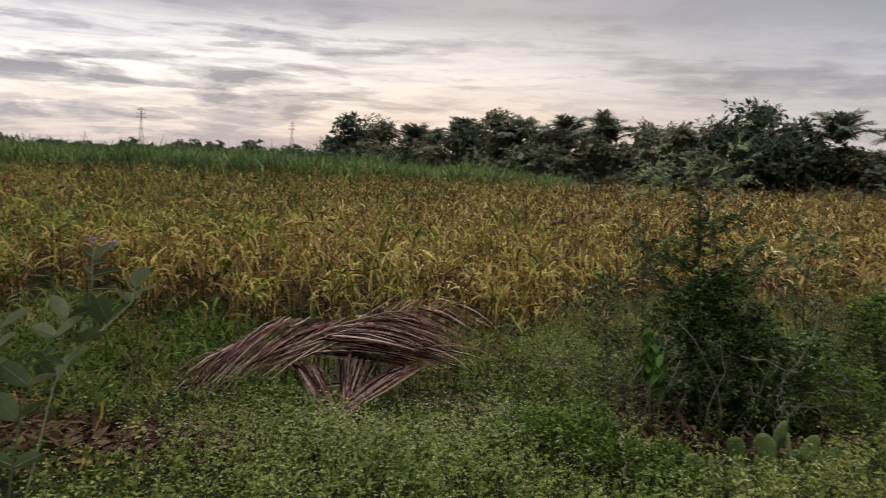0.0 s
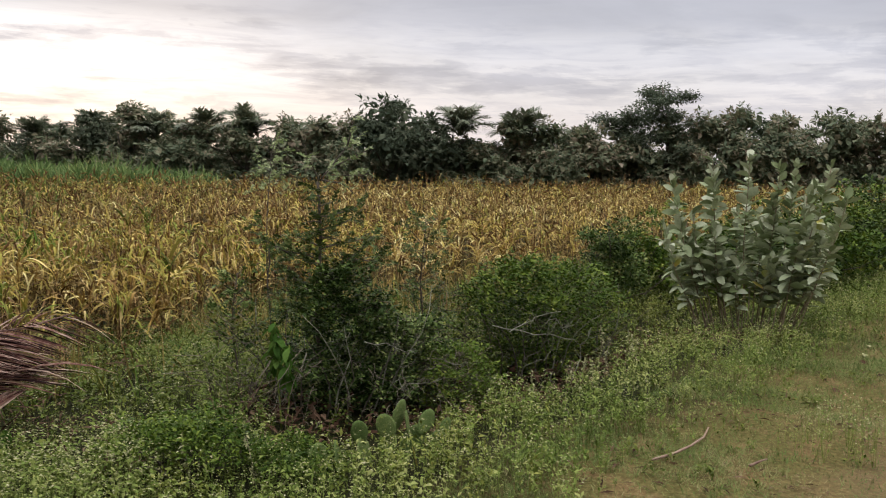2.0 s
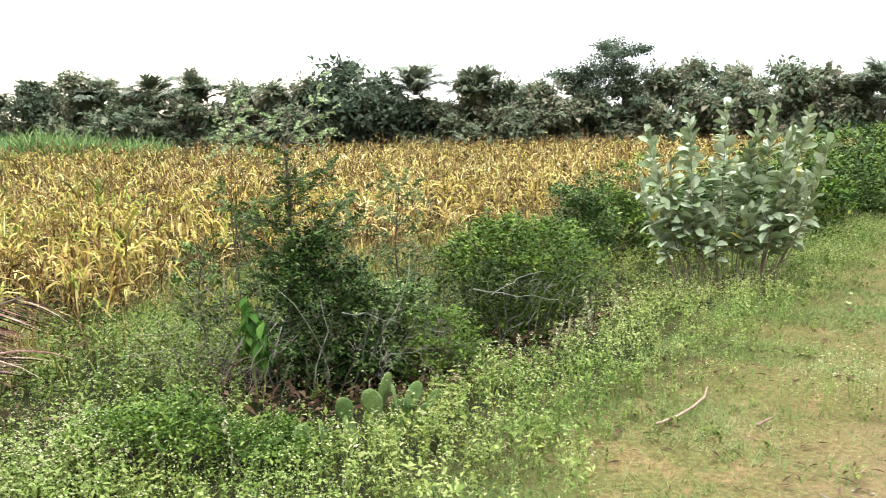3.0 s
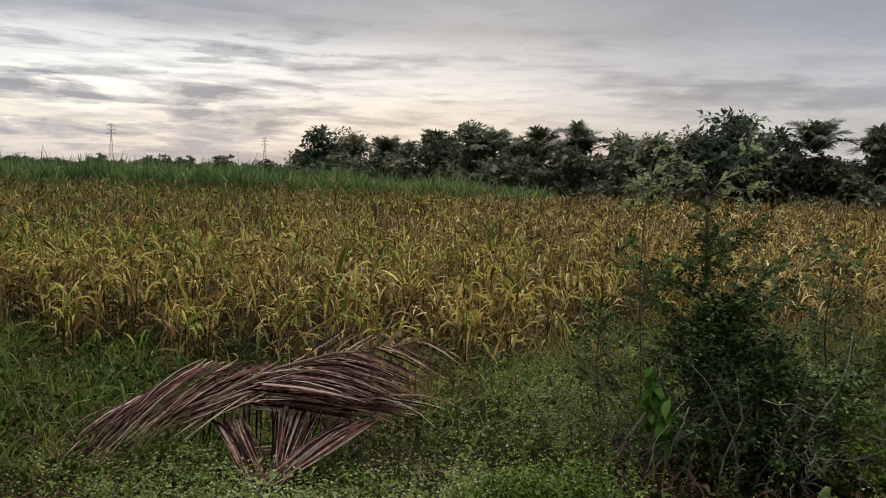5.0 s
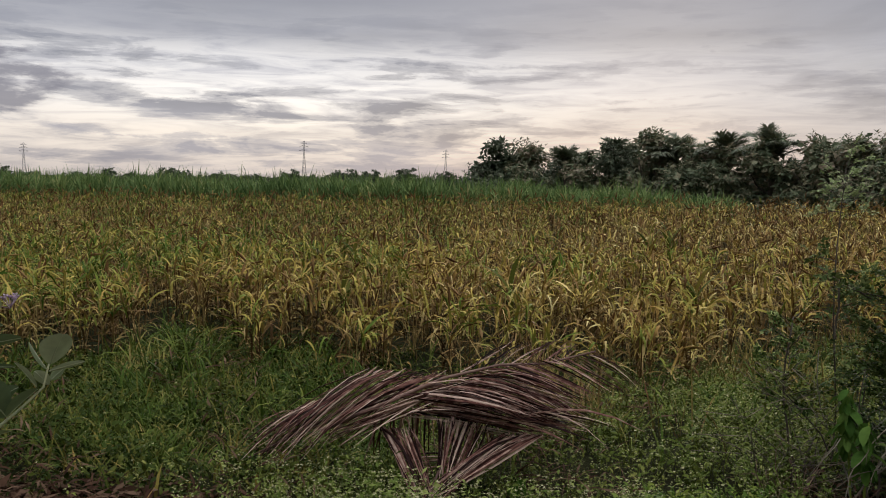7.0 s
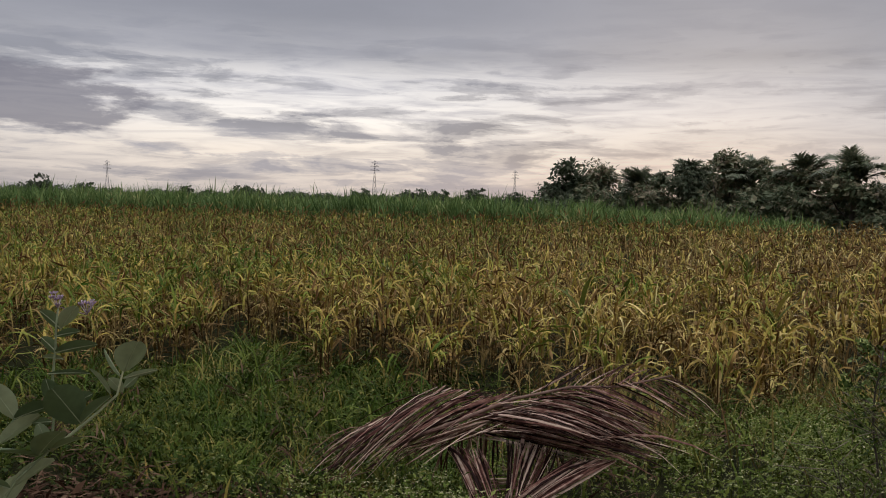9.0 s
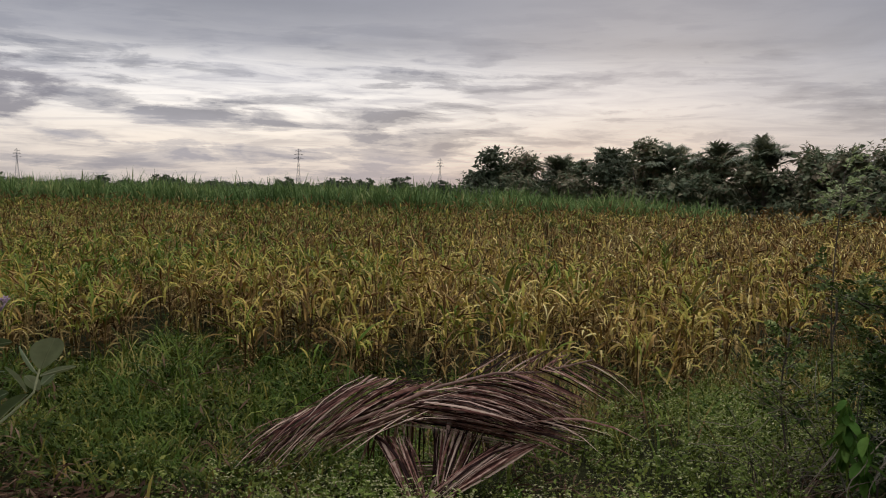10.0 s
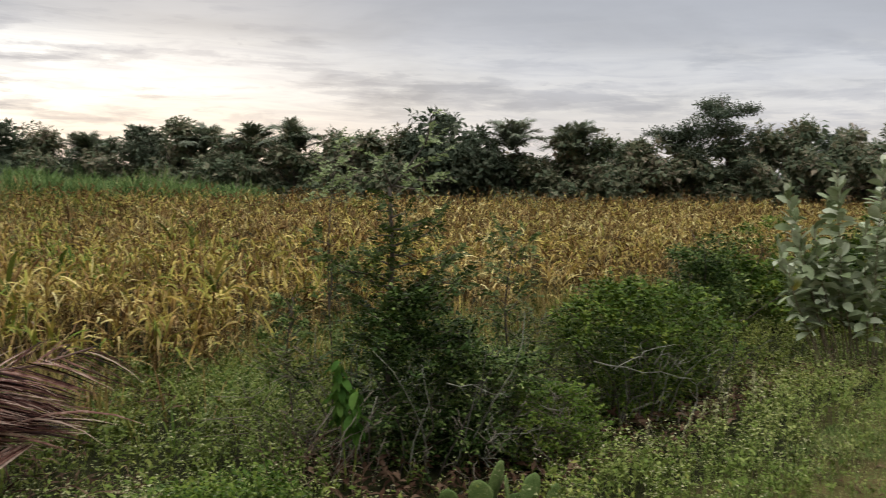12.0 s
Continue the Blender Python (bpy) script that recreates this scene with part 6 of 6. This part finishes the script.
# ---- herbs, grass and litter on the ground ----
def herb_form(rng, leaves, tall, wide, leaf, flowers):
    """A small leafy herb; its pale flowers come as a second form."""
    green, pale = Soup(), Soup()
    f = scrap_form(1.0, 0.42, 0.08, 0.1)
    shoots = 5
    sa, sl = rng.uniform(0, 6.28, shoots), rng.uniform(0.1, 1.0, shoots) * wide
    st = tall * rng.uniform(0.65, 1.1, shoots) * (1 - 0.3 * (sl / wide) ** 2)
    k = np.arange(leaves) % shoots
    f_ = rng.uniform(0.15, 1.0, leaves)
    mid = np.stack([sl[k] * np.cos(sa[k]) * f_, sl[k] * np.sin(sa[k]) * f_, st[k] * f_ ** 0.8], -1) + rng.normal(0, leaf * 0.35, (leaves, 3))
    green.stamp(f, scaled(turns(rng.uniform(0, 6.28, leaves), rng.normal(0.35, 0.45, leaves), rng.normal(0, 0.5, leaves)), leaf * rng.uniform(0.6, 1.4, leaves) * (1.25 - 0.5 * f_)), mid)
    v, q = blades(np.zeros((3, 3)), sa[:3] - 1.57, np.arctan2(sl[:3], st[:3]), 0.0, np.hypot(sl[:3], st[:3]), 0.005, 1)
    green.add(v, None, q)
    if flowers:
        k = rng.integers(0, shoots, flowers)
        f_ = rng.uniform(0.75, 1.08, flowers)
        pale.stamp((np.array([(0, -0.4, 0.0), (0.5, 0.4, 0.1), (-0.5, 0.4, -0.1)]), np.array([(0, 1, 2)]), np.zeros((0, 4), np.int64)), scaled(turns(rng.uniform(0, 6.28, flowers), rng.normal(0.3, 0.5, flowers)), rng.uniform(0.007, 0.012, flowers)), np.stack([sl[k] * np.cos(sa[k]) * f_, sl[k] * np.sin(sa[k]) * f_, st[k] * f_ ** 0.8], -1) + rng.normal(0, 0.008, (flowers, 3)))
    return green.form(), (pale.form() if flowers else None)


def sow(rng, n, box, chance):
    xy = spread(rng, n, *box)
    return xy[rng.random(len(xy)) < chance(xy[:, 0], xy[:, 1])]


def herbs():
    rng = np.random.default_rng(180)
    cover = thing("herb_cover", "low green herbs with tiny pale flowers covering the bank", "weeds", kind="stuff")
    bank = [
        ("herb_leaves", 1, M_HERB, 8000, 0.19, 0.12, 0.028, 5, lambda x, y: smooth(0.0, 0.5, beyond(x, y)) * (1 - 0.65 * smooth(1.6, 0.9, beyond(x, y)) * smooth(1.8, 2.4, x)) * (y < crop_front(x) + 0.3) * smooth(-2.1, -1.4, x + 0.25 * np.sin(y * 3) + 0.5 * smooth(5.2, 4.4, y))),
        ("pale_herb_leaves", 2, M_HERB_PALE, 14000, 0.22, 0.11, 0.022, 4, lambda x, y: smooth(-0.35, 0.3, beyond(x, y)) * (1 - smooth(1.3, 2.6, beyond(x, y)) * smooth(0.9, 0.4, x) * np.maximum(smooth(4.8, 5.3, y), smooth(-0.8, -1.2, x))) * (1 - smooth(1.0, 1.6, beyond(x, y)) * smooth(1, 1.5, x)) * (0.35 + 0.65 * patch(x, y, 1.6, 1.0))),
        ("tall_herb_leaves", 6, M_HERB, 2100, 0.28, 0.12, 0.034, 9, lambda x, y: smooth(1.6, 2.2, beyond(x, y)) * (y < crop_front(x) + 0.3) * smooth(-0.9, 0.0, x) * smooth(5.3, 6.0, y) * (1 - 0.5 * smooth(2, 5, x))),
    ]
    rest = [
        ("bank_herb_leaves", 7, M_HERB_PALE, 480, 0.24, 0.11, 0.026, 16, lambda x, y: (np.abs(x + 0.7) < 1.15) * (y > 4.2) * (y < 4.96 - 0.14 * smooth(0.3, 0.0, np.abs(x + 0.68))) * smooth(-2.0, -1.4, x)),
        # western herbs, shaded by their darker leaf colour
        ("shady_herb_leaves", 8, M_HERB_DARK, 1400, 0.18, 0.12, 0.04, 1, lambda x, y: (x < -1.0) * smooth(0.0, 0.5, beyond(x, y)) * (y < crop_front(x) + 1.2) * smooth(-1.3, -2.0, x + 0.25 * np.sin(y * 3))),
        ("path_herb_leaves", 9, M_HERB_PALE, 330, 0.30, 0.07, 0.016, 12, lambda x, y: np.hypot((x - 4.15) / 0.42, (y - 3.52) / 0.28) < 1),
        ("verge_herb_leaves", 3, M_HERB, 2600, 0.07, 0.09, 0.022, 2, lambda x, y: smooth(-1.6, -0.2, beyond(x, y)) * (1 - smooth(0.2, 0.8, beyond(x, y))) * smooth(0.45, 0.65, patch(x, y, 2.2, 4.0))),
    ]
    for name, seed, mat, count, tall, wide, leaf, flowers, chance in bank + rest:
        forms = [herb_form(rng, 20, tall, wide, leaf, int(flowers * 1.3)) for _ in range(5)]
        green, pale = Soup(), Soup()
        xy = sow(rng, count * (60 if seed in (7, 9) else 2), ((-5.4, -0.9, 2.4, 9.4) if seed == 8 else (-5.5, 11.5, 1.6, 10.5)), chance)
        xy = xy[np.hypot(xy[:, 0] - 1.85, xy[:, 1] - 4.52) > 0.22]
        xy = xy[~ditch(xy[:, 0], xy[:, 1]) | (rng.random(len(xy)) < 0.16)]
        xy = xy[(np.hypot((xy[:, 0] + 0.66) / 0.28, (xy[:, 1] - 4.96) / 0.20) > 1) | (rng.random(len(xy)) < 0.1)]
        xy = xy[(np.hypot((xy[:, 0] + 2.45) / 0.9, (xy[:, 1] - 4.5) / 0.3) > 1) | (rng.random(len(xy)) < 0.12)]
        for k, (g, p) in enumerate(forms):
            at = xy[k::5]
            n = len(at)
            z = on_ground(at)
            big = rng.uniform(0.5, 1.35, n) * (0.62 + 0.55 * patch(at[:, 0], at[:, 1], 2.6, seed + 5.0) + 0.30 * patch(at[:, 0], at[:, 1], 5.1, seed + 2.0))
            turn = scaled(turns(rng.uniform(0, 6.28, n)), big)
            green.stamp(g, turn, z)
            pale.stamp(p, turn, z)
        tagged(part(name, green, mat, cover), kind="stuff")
        tagged(part("tiny_flowers", pale, M_FLOWER, cover, "tiny pale flower heads"), kind="stuff")


def grass():
    rng = np.random.default_rng(190)
    turf = thing("verge_grass", "short worn green and straw grass along the road", "grass", kind="stuff")
    def turf_cover(x, y):
        """Green near the bank and in tongues across the road, worn through elsewhere."""
        b = beyond(x, y) + 0.8 * (patch(x, y, 1.1, 9.0) - 0.5)
        return (beyond(x, y) < 0.6) * (0.18 + 0.82 * smooth(-1.1, -0.4, b)) * smooth(-3.0, -1.2, b) * (0.22 + 0.78 * smooth(0.30, 0.55, patch(x, y, 1.5, 2.0)))

    xy = np.concatenate([sow(rng, 190000, (0.8, 7.0, 1.2, 6.4), turf_cover), sow(rng, 110000, (4.0, 16.0, 2.0, 11.0), turf_cover)])
    n = len(xy)
    near = np.where(np.hypot(xy[:, 0] - 2.0, xy[:, 1] - 2.5) < 5, 1.0, 1.7)
    v, q = blades(on_ground(xy), rng.uniform(0, 6.28, n), rng.uniform(0.2, 1.2, n), rng.uniform(0.2, 1.2, n), rng.uniform(0.018, 0.062, n) * (0.5 + patch(xy[:, 0], xy[:, 1], 5.0, 3.0)), rng.uniform(0.004, 0.009, n) * near, 1)
    tagged(part("grass_blades", Soup().add(v, None, q), M_GRASS, turf), kind="stuff")
    xy = sow(rng, 52000, (0.5, 11.0, 0.0, 7.5), lambda x, y: smooth(-4.0, -2.0, beyond(x, y)) * smooth(0.1, -0.7, beyond(x, y) + 0.9 * (patch(x, y, 1.1, 9.0) - 0.5)) * (0.3 + 0.7 * smooth(0.62, 0.40, patch(x, y, 1.5, 2.0))))
    n = len(xy)
    v, q = blades(on_ground(xy), rng.uniform(0, 6.28, n), rng.uniform(0.7, 1.5, n), rng.uniform(0.0, 0.5, n), rng.uniform(0.02, 0.065, n), rng.uniform(0.003, 0.006, n), 1)
    tagged(part("trodden_blades", Soup().add(v, None, q), M_DRY_GRASS, turf, "dry brown trodden grass"), kind="stuff")
    weeds = thing("green_weeds", "rank green grass and weeds before the crop", "grass", kind="stuff")
    xy = sow(rng, 22000, (-7.5, 3.0, 3.6, 9.4), lambda x, y: (beyond(x, y) > 0.9) * (y < crop_front(x) + 0.5) * np.clip(0.02 + 0.9 * smooth(-0.6, -1.6, x) * smooth(4.6, 5.4, y) + 0.5 * smooth(6.0, 6.6, y) * (x < 0.4), 0, 1) * (0.15 + 0.85 * smooth(0.4, 0.62, patch(x, y, 2.1, 3.0))))
    n = len(xy)
    v, q = blades(on_ground(xy), rng.uniform(0, 6.28, n), rng.uniform(0.05, 0.6, n), rng.uniform(0.3, 1.8, n), rng.uniform(0.08, 0.28, n), rng.uniform(0.008, 0.020, n), 3, rng.normal(0, 0.4, n))
    tagged(part("weed_blades", Soup().add(v, None, q), M_GREEN_GRASS, weeds), kind="stuff")
    xy = sow(rng, 26000, (-7.5, 3.5, 5.0, 11.0), lambda x, y: (beyond(x, y) > 2.2) * smooth(-2.6, -0.6, y - crop_front(x)) * smooth(1.3, 0.1, y - crop_front(x)) * (0.12 + 0.88 * smooth(0.42, 0.62, patch(x, y, 1.9, 8.0))) * np.where(x > -3.2, 0.28, 1.0))
    n = len(xy)
    v, q = blades(on_ground(xy), rng.uniform(0, 6.28, n), rng.uniform(0.05, 0.5, n), rng.uniform(0.4, 2.4, n), rng.uniform(0.22, 0.52, n), rng.uniform(0.008, 0.018, n), 4, rng.normal(0, 0.7, n))
    tagged(part("rank_grass", Soup().add(v, None, q), M_LUSH, weeds, "rank green grass against the crop"), kind="stuff")
    xy = sow(rng, 60000, (-6.5, 0.2, 5.3, 9.6), lambda x, y: (y < crop_front(x) + 0.2) * smooth(-0.4, -1.3, x + 0.3 * np.sin(y * 2.2)) * (0.25 + 0.75 * smooth(0.35, 0.6, patch(x, y, 1.3, 5.5))))
    n = len(xy)
    v, q = blades(on_ground(xy), rng.uniform(0, 6.28, n), rng.uniform(0.05, 0.8, n), rng.uniform(0.3, 2.0, n), rng.uniform(0.07, 0.24, n), rng.uniform(0.006, 0.013, n), 3, rng.normal(0, 0.6, n))
    tagged(part("lush_grass", Soup().add(v, None, q), M_LUSH, weeds, "fresh green grass"), kind="stuff")
    dry = thing("dry_weeds", "thin straw-coloured dry weeds at the crop edge", "grass", kind="stuff")
    xy = sow(rng, 30000, (-0.5, 8.0, 4.2, 11.5), lambda x, y: (beyond(x, y) > 1.8) * smooth(-1.9, -0.5, y - crop_front(x)) * (y < crop_front(x) + 0.4) * smooth(0.3, 0.7, patch(x, y, 1.1, 7.0)))
    n = len(xy)
    v, q = blades(on_ground(xy), rng.uniform(0, 6.28, n), rng.uniform(0.03, 0.5, n), rng.uniform(0.1, 0.9, n), rng.uniform(0.2, 0.6, n), rng.uniform(0.006, 0.014, n), 3)
    tagged(part("dry_weed_blades", Soup().add(v, None, q), M_WEEDY, dry), kind="stuff")


def litter():
    rng = np.random.default_rng(195)
    heap = thing("leaf_litter", "matted dry brown leaves and husks on the ground", "litter", kind="stuff")
    xy = np.concatenate([rng.normal((-2.5, 4.55), (0.5, 0.22), (1500, 2)), rng.normal((-1.7, 4.6), (0.25, 0.15), (350, 2))])
    n = len(xy)
    soup = Soup()
    soup.stamp(scrap_form(1.0, 0.25, 0.05, 0.05), scaled(turns(rng.uniform(0, 6.28, n), rng.normal(0.05, 0.25, n), rng.normal(0, 0.4, n)), rng.uniform(0.04, 0.16, n)), on_ground(xy, 0.02) + np.array([0, 0, 1.0]) * rng.uniform(0, 0.06, n)[:, None])
    xy = sow(rng, 9000, (0.5, 12.0, 0.5, 8.5), lambda x, y: (beyond(x, y) < 0.3) * smooth(-3.5, -0.5, beyond(x, y)) * smooth(0.62, 0.35, patch(x, y, 1.4, 2.0)))
    n = len(xy)
    soup.stamp(scrap_form(1.0, 0.16, 0.05, 0.05), scaled(turns(rng.uniform(0, 6.28, n), rng.normal(0.05, 0.15, n), rng.normal(0, 0.3, n)), rng.uniform(0.03, 0.10, n)), on_ground(xy, 0.012))
    xy = sow(rng, 6000, (-5.5, 0.5, 4.4, 8.6), lambda x, y: (y < crop_front(x)) * smooth(0.35, 0.65, patch(x, y, 1.7, 6.0)))
    n = len(xy)
    soup.stamp(scrap_form(1.0, 0.1, 0.05, 0.1), scaled(turns(rng.uniform(0, 6.28, n), rng.normal(0.25, 0.3, n), rng.normal(0, 0.4, n)), rng.uniform(0.05, 0.17, n)), on_ground(xy, 0.04) + np.array([0, 0, 1.0]) * rng.uniform(0, 0.14, n)[:, None])
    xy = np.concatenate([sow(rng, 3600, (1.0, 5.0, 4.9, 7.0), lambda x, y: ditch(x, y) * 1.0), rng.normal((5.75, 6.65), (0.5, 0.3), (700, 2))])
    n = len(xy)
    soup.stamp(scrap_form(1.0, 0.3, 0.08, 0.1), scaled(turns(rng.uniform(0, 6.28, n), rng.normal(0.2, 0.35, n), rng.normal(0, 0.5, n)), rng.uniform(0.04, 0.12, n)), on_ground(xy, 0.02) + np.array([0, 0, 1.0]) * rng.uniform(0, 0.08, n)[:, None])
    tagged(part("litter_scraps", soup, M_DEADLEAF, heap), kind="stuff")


def gravel():
    """Loose road stones past the worn grass."""
    rng = np.random.default_rng(198)
    bed = thing("road_gravel", "loose grey and brown gravel on the earth road", "gravel", kind="stuff")
    stone = np.array([(1, 0, 0), (0, 1, 0), (-1, 0.1, 0), (0.1, -1, 0), (0.1, 0, 0.7), (0, 0, -0.5)])
    faces = np.array([(0, 1, 4), (1, 2, 4), (2, 3, 4), (3, 0, 4), (1, 0, 5), (2, 1, 5), (3, 2, 5), (0, 3, 5)])
    xy = sow(rng, 9000, (1.5, 9.0, -0.5, 5.5), lambda x, y: smooth(-1.0, -1.7, beyond(x, y) + 0.8 * (patch(x, y, 1.3, 5.0) - 0.5)) * smooth(-4.2, -3.2, beyond(x, y)))
    n = len(xy)
    soup = Soup()
    soup.stamp((stone, faces, np.zeros((0, 4), np.int64)), scaled(turns(rng.uniform(0, 6.28, n), rng.normal(0, 0.2, n), rng.normal(0, 0.2, n)), 0.004 + 0.011 * rng.random(n) ** 2.5), on_ground(xy, 0.003))
    tagged(part("gravel_stones", soup, M_STONE, bed), kind="stuff")


herbs()
grass()
gravel()
litter()
